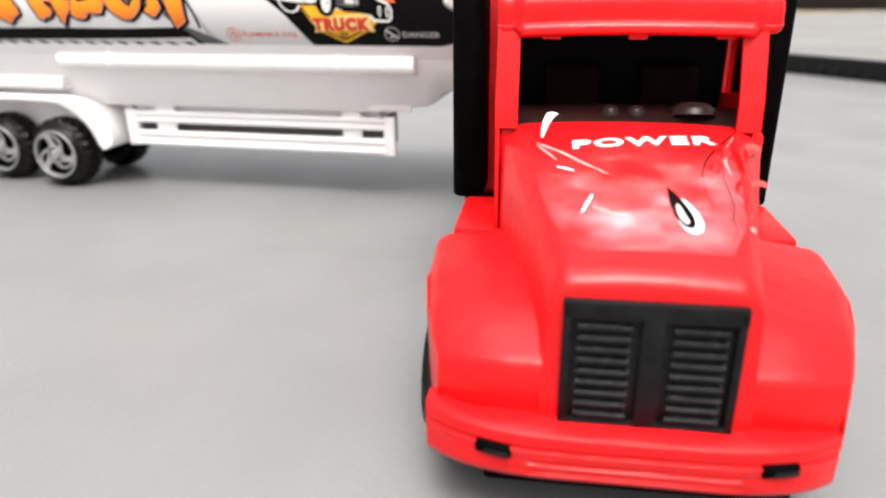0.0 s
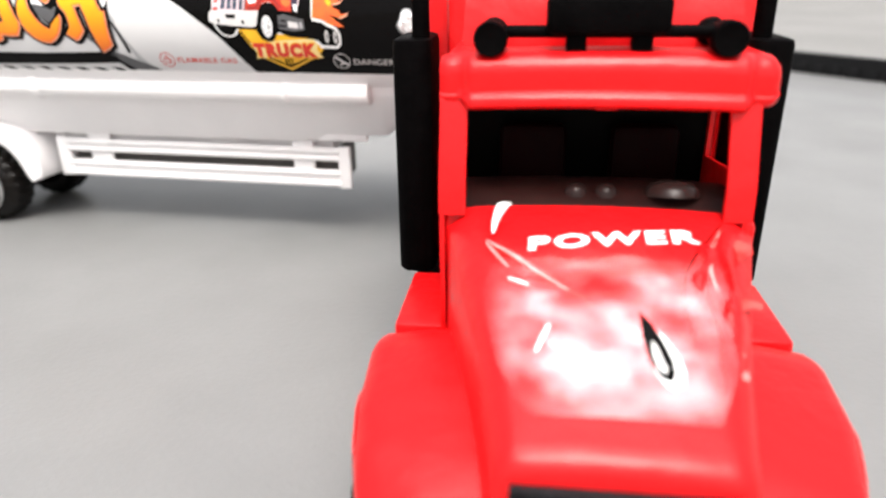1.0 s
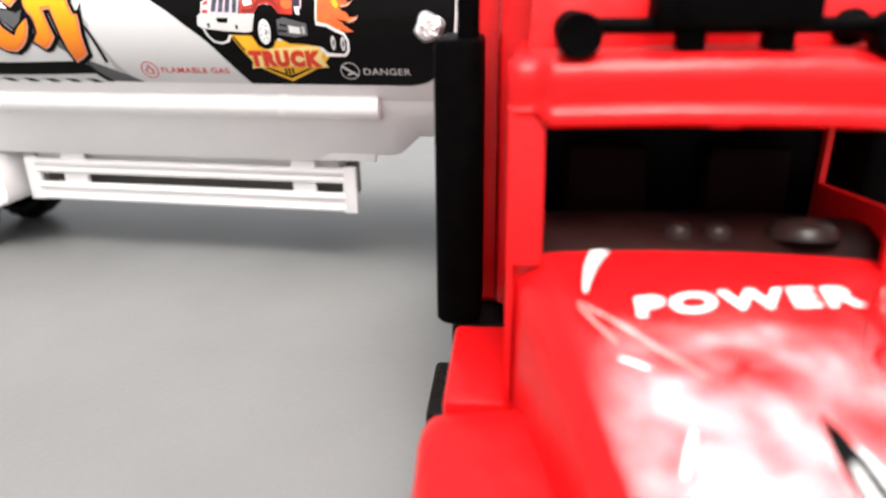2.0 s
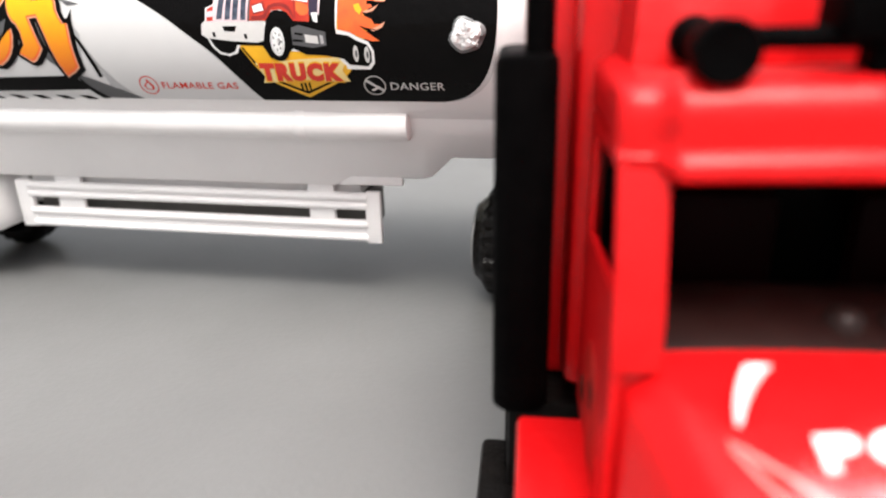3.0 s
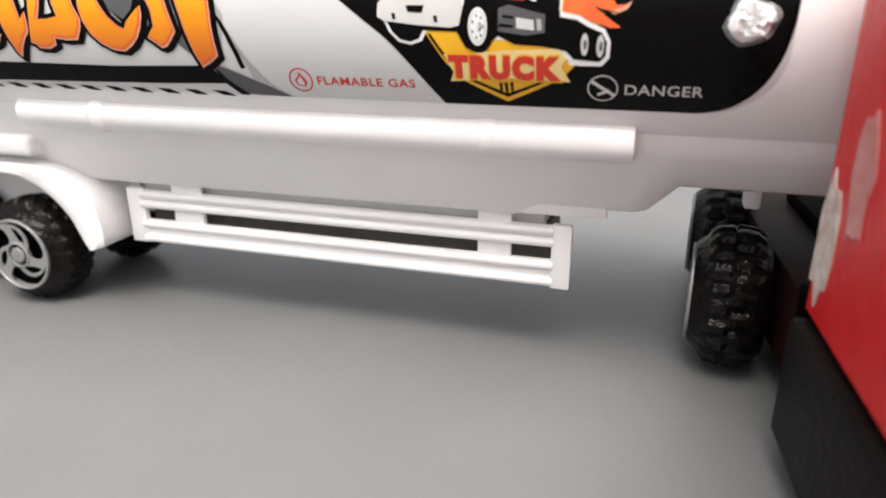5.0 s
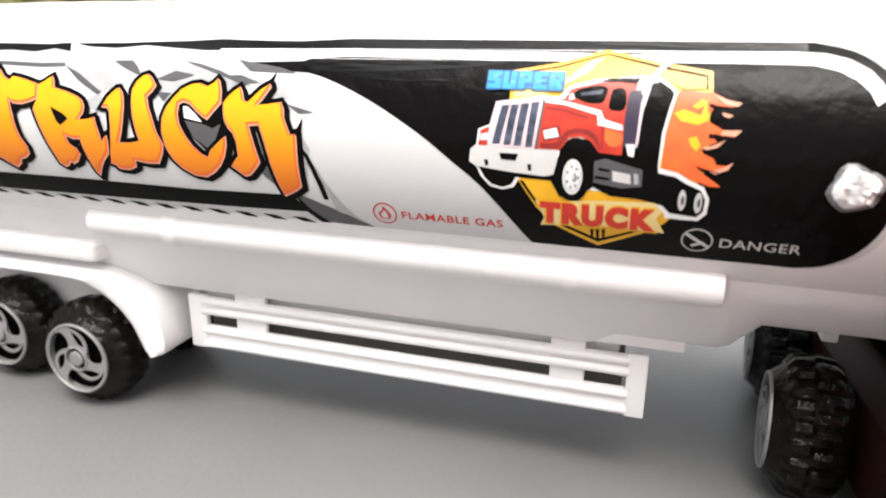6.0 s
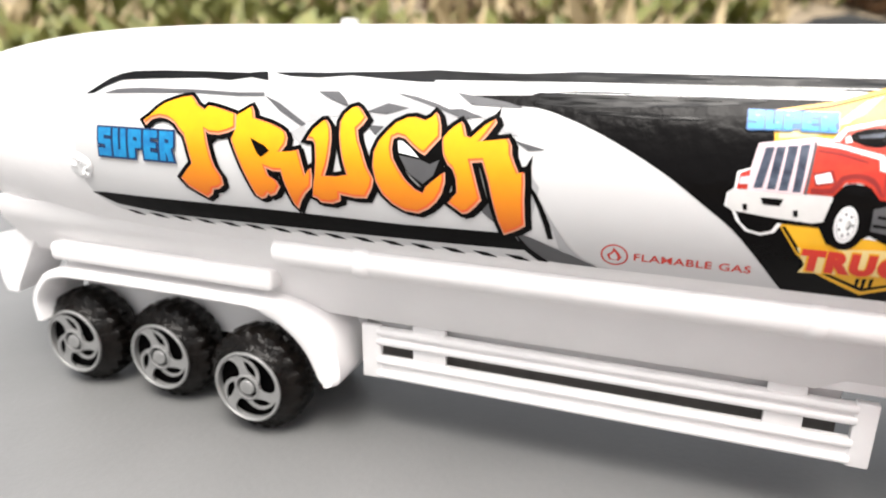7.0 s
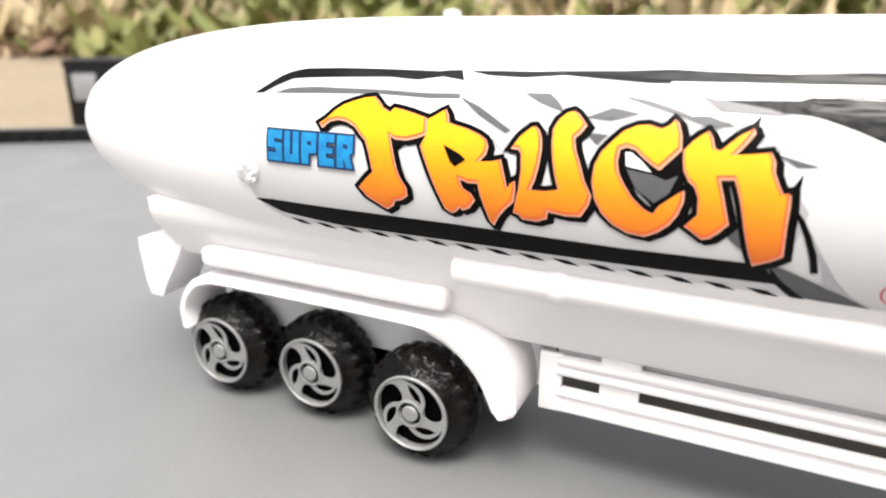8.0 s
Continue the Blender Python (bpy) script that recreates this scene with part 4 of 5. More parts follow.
inked("door_glass", outline(smoothed([(151.5, 16.3), (152.6, 16.8), (154.0, 16.5), (154.4, 14.4), (154.1, 12.4), (152.6, 12.1), (151.2, 12.6), (151.2, 14.6)], 2)), PRINT_BLACK, 7)
inked("roof_shade", outline([(148.7, 18.1), (151.3, 18.9), (156.7, 19.1), (156.0, 17.9), (153.0, 18.2)]), PRINT_BLACK, 8)
inked("pipe_print", outline([(154.8, 16.3), (157.6, 16.7), (157.1, 11.4), (157.1, 4.9), (154.5, 5.0), (154.4, 11.3)]), PRINT_PLUM, 8)
inked("pipe_shine", outline([(157.2, 14.3), (157.7, 14.3), (157.4, 5.8), (156.9, 4.9)]), PRINT_PINK, 9)
inked("pipe_tip", outline([(157.6, 15.3), (157.0, 15.9), (158.3, 19.2), (160.3, 22.1), (163.7, 23.6), (161.2, 21.5), (159.4, 18.6)]), PRINT_PINK, 9)
inked("pipe_tip", outline([(142.6, 17.6), (144.0, 19.9), (146.5, 22.4), (148.1, 23.3), (146.1, 21.4), (143.7, 18.0)]), PRINT_PINK, 7)
inked("grille_print", outline([(128.7, 13.1), (138.1, 14.8), (138.3, 13.2), (137.3, 3.5), (127.6, 3.6), (127.8, 8.0)]), PRINT_PINK, 7)
inked("grille_gap", outline([(130.0, 12.3), (131.6, 12.5), (130.2, 4.3), (128.6, 4.2)]), PRINT_STEEL, 8)
inked("grille_gap", outline([(131.9, 12.5), (133.5, 12.7), (132.5, 4.2), (131.0, 4.1)]), PRINT_STEEL, 8)
inked("grille_gap", outline([(133.9, 12.8), (135.6, 13.0), (134.6, 4.1), (133.1, 4.0)]), PRINT_STEEL, 8)
inked("grille_gap", outline([(136.0, 13.1), (137.6, 13.4), (136.9, 4.0), (135.5, 3.9)]), PRINT_STEEL, 8)
inked("headlamp", outline([(138.9, 7.4), (141.4, 8.2), (142.1, 6.4), (139.4, 5.8)]), PRINT_WHITE, 8)
inked("headlamp", outline([(126.1, 6.2), (127.7, 6.5), (128.1, 4.9), (126.0, 4.8)]), PRINT_PINK, 8)
inked("mirror", outline([(143.3, 15.1), (144.0, 15.4), (144.5, 14.2), (143.4, 13.9)]), PRINT_WHITE, 9)
inked("bumper_print", outline([(124.3, 3.0), (125.0, 3.7), (132.0, 3.4), (142.1, 3.6), (142.2, 1.9), (141.5, -1.5), (139.8, -2.0), (132.2, -1.5), (125.2, -0.7), (124.2, 0.3)]), PRINT_LIGHT, 7)
inked("bumper_slot", outline([(130.2, 2.4), (134.2, 2.4), (133.7, 0.9), (130.7, 1.1)]), PRINT_BLACK, 8)
inked("bumper_slot", outline([(127.1, 0.8), (127.9, 0.9), (128.1, -0.4), (127.4, -0.5)]), PRINT_BLACK, 8)
inked("bumper_slot", outline([(136.1, 0.3), (136.9, 0.4), (137.1, -0.9), (136.4, -1.0)]), PRINT_BLACK, 8)
inked("wheel_print", outline(smoothed([(142.5, 3.7), (144.2, 6.0), (146.6, 6.2), (148.3, 4.4), (149.3, 0.0), (148.4, -4.3), (147.3, -6.2), (145.7, -7.0), (143.4, -6.1), (141.8, -3.0)], 3)), PRINT_BLACK, 7)
inked("wheel_disc", outline(oval(145.35, -1.75, 1.95, 3.75)), PRINT_WHITE, 8)
inked("wheel_lip", ring_shape(145.35, -1.75, 1.6, 3.2, 0.16), PRINT_PALE, 9)
for k in range(7):
    a = 2 * math.pi * k / 7
    inked("wheel_hole", outline(oval(145.35 + 1.1 * math.cos(a), -1.75 + 2.2 * math.sin(a), 0.2, 0.36, 8)), PRINT_GREY, 9)
inked("wheel_hub", outline(oval(145.75, -1.75, 0.42, 0.95, 14)), PRINT_GREY, 9)
inked("wheel_hub", outline(oval(145.6, -1.6, 0.3, 0.7, 14)), PRINT_LIGHT, 10)
for x, y in ((166.5, -5.0), (169.5, -5.3)):
    inked("wheel_disc", outline(oval(x, y, 0.72, 2.2, 18)), PRINT_LIGHT, 7)
    inked("wheel_hub", outline(oval(x + 0.12, y, 0.32, 1.0, 12)), PRINT_GREY, 8)
inked("fuel_print", outline([(149.4, 1.8), (151.5, 2.5), (156.8, 1.1), (158.7, 0.7), (158.8, -2.8), (155.0, -3.4), (149.5, -2.6)]), PRINT_GREY, 6)
inked("fuel_shine", outline([(153.0, 0.1), (156.5, -0.4), (156.7, -2.4), (153.2, -2.0)]), PRINT_LIGHT, 7)
inked("fuel_shine", outline([(157.1, -0.1), (158.0, -0.3), (158.2, -2.3), (157.3, -2.4)]), PRINT_PALE, 7)
inked("fuel_slot", outline([(150.4, 0.6), (152.6, 0.3), (152.4, -0.2), (150.2, 0.1)]), PRINT_BLACK, 7)
inked("fuel_slot", outline([(149.8, -1.1), (152.5, -1.4), (152.5, -1.9), (149.6, -1.7)]), PRINT_BLACK, 7)
inked("step_print", outline([(155.1, 5.6), (156.8, 5.6), (156.8, 3.1), (155.7, 3.4)]), PRINT_WHITE, 9)
inked("word_plate", outline([(138.0, -7.4), (144.1, -7.1), (150.8, -6.4), (161.5, -5.9), (163.1, -7.8), (162.2, -9.5), (164.0, -12.8), (157.9, -12.7), (151.1, -12.3), (144.1, -13.0), (139.1, -13.4), (139.9, -11.3)]), PRINT_PALEGOLD, 8)
inked("badge_tick", outline([(149.4, -13.5), (150.1, -13.5), (150.0, -16.3), (149.6, -16.3)]), PRINT_BLACK, 5)
inked("badge_tick", outline([(150.5, -13.4), (151.2, -13.4), (151.2, -16.0), (150.7, -16.1)]), PRINT_BLACK, 5)
inked("badge_tick", outline([(151.7, -13.4), (152.4, -13.1), (152.3, -16.0), (151.9, -16.0)]), PRINT_BLACK, 5)
inked("arch_shade", outline(smoothed([(138.6, 4.0), (142.4, 4.2), (144.0, 6.8), (146.6, 7.3), (148.8, 6.2), (150.3, 4.0), (150.2, 5.2), (148.9, 7.4), (146.4, 8.3), (143.4, 7.6), (141.8, 5.2), (138.6, 5.0)], 2)), PRINT_MAROON, 7)
inked("hood_line", outline([(139.0, 12.4), (142.5, 12.1), (147.5, 10.6), (147.4, 10.3), (142.5, 11.7), (139.0, 12.0)]), PRINT_MAROON, 7)
inked("door_line", outline([(150.2, 11.6), (150.5, 11.6), (150.8, 4.2), (150.5, 4.2)]), PRINT_MAROON, 7)
inked("cab_glow", outline(smoothed([(150.9, 8.6), (154.2, 7.6), (154.2, 5.4), (152.2, 5.0), (151.0, 6.2)], 2)), PRINT_FIRE, 7)
inked("lamp_frame", outline([(138.6, 7.8), (141.9, 8.7), (142.7, 6.2), (139.2, 5.3)]), PRINT_MAROON, 7)
inked("grille_edge", outline([(137.5, 3.6), (138.0, 3.6), (138.7, 13.4), (138.3, 14.2)]), PRINT_GREY, 8)
inked("word_back", outline([(126.1, 19.8), (131.0, 19.6), (134.5, 20.0), (142.1, 19.9), (142.2, 16.4), (137.0, 16.3), (131.5, 15.8), (126.5, 15.5)]), PRINT_BLUE, 9)
inked("badge_word_edge", flat_text("TRUCK", 138.6, 162.6, -13.1, -7.0, 0.1), PRINT_GOLD, 9)
inked("badge_word", flat_text("TRUCK", 139, 162.2, -12.7, -7.4, 0.08), PRINT_RED, 10, "red capitals on the shield")
block_word(126.2, 142.0, 15.9, 19.8, 0.02, PRINT_AQUA, PRINT_BLUE, 10)
for x, y in ((128.0, 18.6), (131.6, 17.3), (133.2, 18.9), (137.0, 17.6), (139.6, 18.8)):
    inked("word_shine", outline(oval(x, y, 0.4, 0.25, 8)), PRINT_SKY, 13)


def film_dome(x, h, r, name, mat, label, raised):
    """A round blister in the film over a moulded hole."""
    bm = bmesh.new()
    n = 22
    rows = []
    for k, (f, lift) in enumerate(((1.0, 0.0002), (0.86, 0.0008), (0.6, 0.0011), (0.3, 0.0009))):
        rows.append([on_tank((x + r * f * math.cos(2 * math.pi * i / n) * (1 + 0.1 * math.sin(i * 1.15))) / 1000, (h + r * f * math.sin(2 * math.pi * i / n) * (1 + 0.1 * math.cos(i * 0.85))) / 36, raised + lift * (1 + 0.35 * math.sin(i * 2.3 + k * 1.7)) + 0.0003 * math.sin(i * 1.05 + k * 1.3)) for i in range(n)])
    loft(bm, rows)
    return part(name, bm, mat, trailer, label, 40)


film_dome(195.7, -0.4, 4.6, "film_blister", CREASE, "crinkled shiny silver blister in the sticker", 0.0)
film_dome(195.5, -0.3, 3.7, "film_blister", FILM, "bright crumpled film over a moulded hole", 0.0009)
film_dome(-41.6, -4.6, 4.0, "film_blister", PRINT_WHITE, "pale round blister in the sticker", 0.0)


# ---------------------------------------------------------------- the red tractor
# Its own axes: x across, y back from the grille, z up.
cab = thing("toy_tractor", "red plastic toy tractor unit with black grille and roof lamps", "toy truck", pose(0.2608, -0.2127, 0, 0, 0, 4.4))


def ease(f):
    return f * f * (3 - 2 * f)


def table(v, rows):
    """A value between rows of (v, value)."""
    for (a, p), (b, q) in zip(rows, rows[1:]):
        if v <= b:
            return p + (q - p) * max(0, (v - a) / (b - a))
    return rows[-1][1]


HOOD_W = [(0.003, 0.0158), (0.02, 0.0186), (0.04, 0.0232), (0.056, 0.0272), (0.06, 0.0275)]
HOOD_Z = [(0.003, 0.0487), (0.02, 0.0537), (0.04, 0.0592), (0.052, 0.0617), (0.06, 0.0622)]


def hood_z(u, v):
    """Height of the hood's skin: a soft crown with rolled shoulders."""
    w = table(v, HOOD_W)
    f = min(1.0, abs(u) / w)
    return table(v, HOOD_Z) - 0.0011 * f ** 2 - 0.0026 * max(0.0, (f - 0.8) / 0.2) ** 2.2


def hood_ring(v, drop=0.0):
    w = table(v, HOOD_W)
    us = [math.sin(math.pi / 2 * (i / 12 - 1)) for i in range(25)]
    top = [(u * w, v, hood_z(u * w, v) - drop) for u in us]
    return [(-w - 0.0012, v, 0.018), (-w - 0.0005, v, 0.034)] + top + [(w + 0.0005, v, 0.034), (w + 0.0012, v, 0.018)]


rings = [hood_ring(0.0026, 0.0018), hood_ring(0.003, 0.0007), hood_ring(0.0042)] + [hood_ring(0.006 + i * 0.003) for i in range(17)] + [hood_ring(0.0575)]
hood = part("hood", loft(bmesh.new(), rings), RED, cab, "glossy red sloping hood", 40)


def fender_ring(v, side, flat=False):
    """Front mudguard outline across, at a distance back from the grille."""
    top_in = table(v, [(0.0028, 0.0285), (0.003, 0.0315), (0.0035, 0.0327), (0.0046, 0.0335), (0.0068, 0.0345), (0.01, 0.036), (0.015, 0.0376), (0.03, 0.0396), (0.046, 0.0408), (0.0505, 0.0398), (0.053, 0.037)])
    top_out = table(v, [(0.0028, 0.0275), (0.003, 0.03), (0.0035, 0.031), (0.0046, 0.0317), (0.0068, 0.0326), (0.01, 0.0341), (0.015, 0.0358), (0.03, 0.0378), (0.046, 0.0388), (0.0505, 0.0376), (0.053, 0.0345)])
    wide = table(v, [(0.0028, 0.0325), (0.0044, 0.0332), (0.006, 0.034), (0.009, 0.0349), (0.015, 0.0361), (0.03, 0.0378), (0.045, 0.0388), (0.053, 0.0384), (0.056, 0.0375)])
    if side > 0:  # drawn in a little at its front
        wide -= 0.002 * (1 - ease(min(1.0, v / 0.034)))
    d = (v - 0.027) / 0.0182
    low = 0.0165 + 0.0182 * math.sqrt(max(0.0, 1 - d * d)) if abs(d) < 1 else 0.0165
    low = min(low, top_out - 0.0035)
    r = 0.0016 + 0.0016 * ease(min(1.0, max(0.0, (v - 0.004) / 0.016)))
    pts = [(0.012, low), (0.012, top_in), (0.02, top_in - 0.0004)]
    pts += [(0.02 + (wide - r - 0.02) * f, top_in - 0.0004 + (top_out - top_in + 0.0004) * f ** 1.5) for f in (0.25, 0.5, 0.75)]
    pts += [(wide - r + r * math.sin(radians(a)), top_out - r + r * math.cos(radians(a))) for a in (0, 22, 45, 68, 90)]
    pts += [(wide + 0.0004, (top_out + low) / 2 - 0.001), (wide, low)]
    if flat:  # the foot of the front face
        pts = [(u, min(z, low + 0.0002)) for u, z in pts]
        v += 0.0022
    swept = 1 - ease(min(1.0, max(0.0, (v - 0.003) / 0.03)))  # the front corner is rounded back
    return [(side * u, v + (0.0058 if side < 0 else 0.0046) * swept * max(0.0, (u - 0.0165) / 0.018) ** 1.8, z) for u, z in pts]


for side in (-1, 1):
    vs = [0.0028, 0.003, 0.0033, 0.0036, 0.0039, 0.0044, 0.0052, 0.006, 0.0075, 0.009, 0.0105, 0.012] + [0.0145 + i * 0.0025 for i in range(14)] + [0.049, 0.0505, 0.0518, 0.053]
    part("fender", loft(bmesh.new(), [fender_ring(0.0028, side, True)] + [fender_ring(v, side) for v in vs]), RED, cab, "broad red front mudguard", 32).location.x = -0.0015 if side < 0 else 0.0012
    part("step_box", boxed(min(side * 0.026, side * 0.0375), max(side * 0.026, side * 0.0375), 0.0535, 0.079, 0.028, 0.038, 0.001), RED, cab)

# bumper: a bowed bar with a groove
def bumper_ring(u):
    f = abs(u) / 0.0345
    bow = -0.0033 + 0.0088 * f ** 3.8
    top, low = -0.0012 * f ** 3, -0.0022 * f ** 2.5  # the ends hang lower
    cut = 0.0005 * (1 - ease(min(1.0, max(0.0, (abs(u) - 0.0165) / 0.002))))  # fine grooves between the lamps
    rows = [(max(bow + 0.005, 0.0045), 0.0236 + top), (bow + 0.0012, 0.0236 + top), (bow + 0.0003, 0.0231 + top), (bow, 0.0224 + top), (bow + 0.0001, 0.0213 + top), (bow + 0.0006, 0.021 + top), (bow + 0.0006, 0.0205 + top), (bow, 0.0202 + top), (bow + 0.0002, 0.0188 + low), (bow + 0.0002 + cut, 0.0185 + low), (bow + 0.0002 + cut, 0.018 + low), (bow + 0.0002, 0.0177 + low), (bow + 0.0003, 0.017 + low), (bow + 0.0003 + cut, 0.0167 + low), (bow + 0.0003 + cut, 0.0163 + low), (bow + 0.0004, 0.0158 + low), (bow + 0.0012, 0.0146 + low), (bow + 0.0024, 0.0141 + low), (bow + 0.008, 0.0141 + low), (bow + 0.01, 0.019)]
    return [(u, v, z) for v, z in rows]


bumper = part("bumper", loft(bmesh.new(), [bumper_ring(-0.0345 + 0.0672 * i / 40) for i in range(41)]), RED, cab, "red bowed front bumper with grooves", 35)
bumper.location.x = -0.0015
for side in (-1, 1):
    lamp = part("fog_lamp", boxed(-0.0032, 0.0032, -0.0008, 0.002, 0.0, 0.0023, 0.0007, 3), BLACK, bumper, "small black fog lamp")
    lamp.matrix_local = pose(side * 0.0222, -0.0012, 0.018 if side < 0 else 0.0183, 0, 0, side * 16)
    part("lens", boxed(-0.0014, 0.0028, -0.001, -0.0004, 0.0003, 0.0013, 0.0002), GRILLE, lamp, "dull grey lens")
part("apron", boxed(-0.026, 0.026, 0.005, 0.014, 0.0075, 0.016, 0.001), BLACK, cab)

# grille
grille = part("grille", boxed(-0.0137, 0.0137, 0.0023, 0.005, 0.0213, 0.0453, 0.0005), GRILLE, cab, "matt black radiator grille with slats")
for side in (-1, 1):
    part("bar", boxed(side * 0.0129 - 0.0007, side * 0.0129 + 0.0007, 0.0012, 0.0034, 0.0222, 0.0445, 0.0003), GRILLE, grille)
    for i in range(9):
        z = 0.0247 + i * 0.00196
        part("slat", loft(bmesh.new(), [[(side * u, 0.0013, z), (side * u, 0.0013, z + 0.0006), (side * u, 0.0025, z + 0.0013), (side * u, 0.0025, z)] for u in (0.0031, 0.0112)]), GRILLE, grille)
part("bar", boxed(-0.0018, 0.0018, 0.0011, 0.0034, 0.0222, 0.0445, 0.0004), GRILLE, grille)
for z0, z1 in ((0.0213, 0.0243), (0.0423, 0.0453)):
    part("bar", boxed(-0.0137, 0.0137, 0.0012, 0.0034, z0, z1, 0.0003), GRILLE, grille)

# cabin: pillars, door sides, roof, back wall
part("windscreen_sill", boxed(-0.0275, 0.0275, 0.0545, 0.0585, 0.05, 0.0606, 0.001), RED, cab)
for side in (-1, 1):
    inset = -0.0026 if side > 0 else 0.0
    # door side with its window opening, as four pieces of one panel
    def panel(outer, u0=0.0282, u1=0.0273):
        return slab(bmesh.new(), outer, 1.0, lambda a, b, d: (side * (u0 + (u1 - u0) * d), a, b))
    door = part("door", panel([(0.0535, 0.036), (0.0885, 0.036), (0.0885, 0.065), (0.0842, 0.0648), (0.0552, 0.0682), (0.0543, 0.0664), (0.0535, 0.062)]), RED, cab, "red cab door with an open window")
    door.location.x = inset
    part("door_post", panel([(0.0842, 0.0648), (0.0885, 0.065), (0.0885, 0.081), (0.0848, 0.081), (0.0838, 0.0788)]), RED, door)
    part("pillar", slab(bmesh.new(), [(0.0533, 0.061), (0.0546, 0.061), (0.0551, 0.0685), (0.0598, 0.0815), (0.0582, 0.0815), (0.0538, 0.067)], 1.0, lambda a, b, d: (side * (0.0283 - 0.0048 * d), a, b)), RED, cab, "red windscreen pillar").location.x = inset * 0.8
    part("window_head", panel([(0.0595, 0.0806), (0.0602, 0.0803), (0.0838, 0.0788), (0.085, 0.081), (0.0605, 0.0815)]), RED, door)
    for v, z in ((0.0765, 0.042), (0.0665, 0.0475)):
        part("door_slot", boxed(min(side * 0.0279, side * 0.0286), max(side * 0.0279, side * 0.0286), v, v + 0.0028, z, z + 0.003, 0.0002), DUSK, door, "small dark brown slot")
    part("dust_smear", slab(bmesh.new(), [(0.0625, 0.0395), (0.069, 0.0385), (0.0765, 0.0392), (0.0782, 0.044), (0.077, 0.049), (0.0745, 0.053), (0.0712, 0.0545), (0.067, 0.0535), (0.0638, 0.0505), (0.062, 0.045)], 1.0, lambda a, b, d: (side * (0.028 + 0.00035 * d), a, b)), DUST, door, "brown dusty smear")
part("roof", boxed(-0.0285, 0.029, 0.0605, 0.0885, 0.0806, 0.0884, 0.0026, 4), RED, cab)
visor = [(0.058, 0.0799), (0.0556, 0.0801), (0.0548, 0.0807), (0.0547, 0.0816), (0.0552, 0.0824), (0.0562, 0.083), (0.0563, 0.0846), (0.0562, 0.086), (0.0566, 0.0876), (0.0582, 0.0889), (0.062, 0.0896), (0.066, 0.0892), (0.066, 0.0808), (0.062, 0.0803)]


def visor_ring(u):
    """The sun visor: a rounded bar that steps back into soft blocks at both ends."""
    a = abs(u)
    step = ease(min(1.0, max(0.0, (a - 0.0228) / 0.0022)))
    end = max(0.0, (a - 0.0268) / 0.0028)
    k = math.sqrt(max(0.12, 1 - min(1.0, end) ** 2))
    ring = []
    for v, z in visor:
        v, z = v + 0.0008 * (a / 0.023) ** 2 * (1 - step), z - 0.0006 * (a / 0.023) ** 2
        v += step * (0.0022 * max(0.0, (0.062 - v) / 0.0065) + 0.0006)
        z += step * (0.0008 if z < 0.081 else -0.0004)
        ring.append((u, 0.0635 + (v - 0.0635) * (0.35 + 0.65 * k), 0.0838 + (z - 0.0838) * (0.3 + 0.7 * k)))
    return ring


us = [0.0294, 0.0292, 0.0289, 0.0284, 0.0277, 0.0268, 0.0258, 0.025, 0.0245, 0.024, 0.0235, 0.023, 0.0225]
us = [-u * 0.97 for u in us] + [-0.02 + i * 0.0025 for i in range(17)] + us[::-1]
part("visor", loft(bmesh.new(), [visor_ring(u) for u in us]), RED, cab, "rounded red sun visor over the windscreen", 40)
for u in (-0.019, -0.001, 0.017):
    part("visor_tab", boxed(u, u + 0.004, 0.0605, 0.0635, 0.0788, 0.0808, 0.0003), RED, cab)

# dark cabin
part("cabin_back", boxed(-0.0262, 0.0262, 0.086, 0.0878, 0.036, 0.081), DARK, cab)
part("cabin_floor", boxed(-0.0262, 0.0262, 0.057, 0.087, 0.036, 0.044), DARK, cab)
dash_rows = [(0.0575, 0.05), (0.0578, 0.0618), (0.06, 0.0632), (0.066, 0.0644), (0.0705, 0.0638), (0.0725, 0.0615), (0.073, 0.05)]
part("dashboard", loft(bmesh.new(), [[(u, v, z - 0.0008 * (u / 0.0255) ** 2) for v, z in dash_rows] for u in (-0.0255, -0.018, -0.009, 0.0, 0.009, 0.018, 0.0255)]), DASH, cab, "dark maroon dashboard")
part("steering_dome", turned(bmesh.new(), [(0.0, 0.0052), (0.0014, 0.0048), (0.0025, 0.0036), (0.003, 0.0015)], 24), GREYLENS, cab, "smoky grey shiny dome on the dashboard").matrix_local = pose(0.014, 0.0622, 0.0627, 76, 0, 0)
for u in (-0.0035, 0.002):
    part("knob", turned(bmesh.new(), [(0.0, 0.0022), (0.0013, 0.0021), (0.0022, 0.0014), (0.0025, 0.0005)], 16), GREYLENS, cab).matrix_local = pose(u, 0.0615, 0.0625, 80, 0, 0)
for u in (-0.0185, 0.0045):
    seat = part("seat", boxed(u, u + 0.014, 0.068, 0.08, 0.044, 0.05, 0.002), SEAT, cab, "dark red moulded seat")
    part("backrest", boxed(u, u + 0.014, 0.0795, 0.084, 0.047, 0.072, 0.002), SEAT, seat)

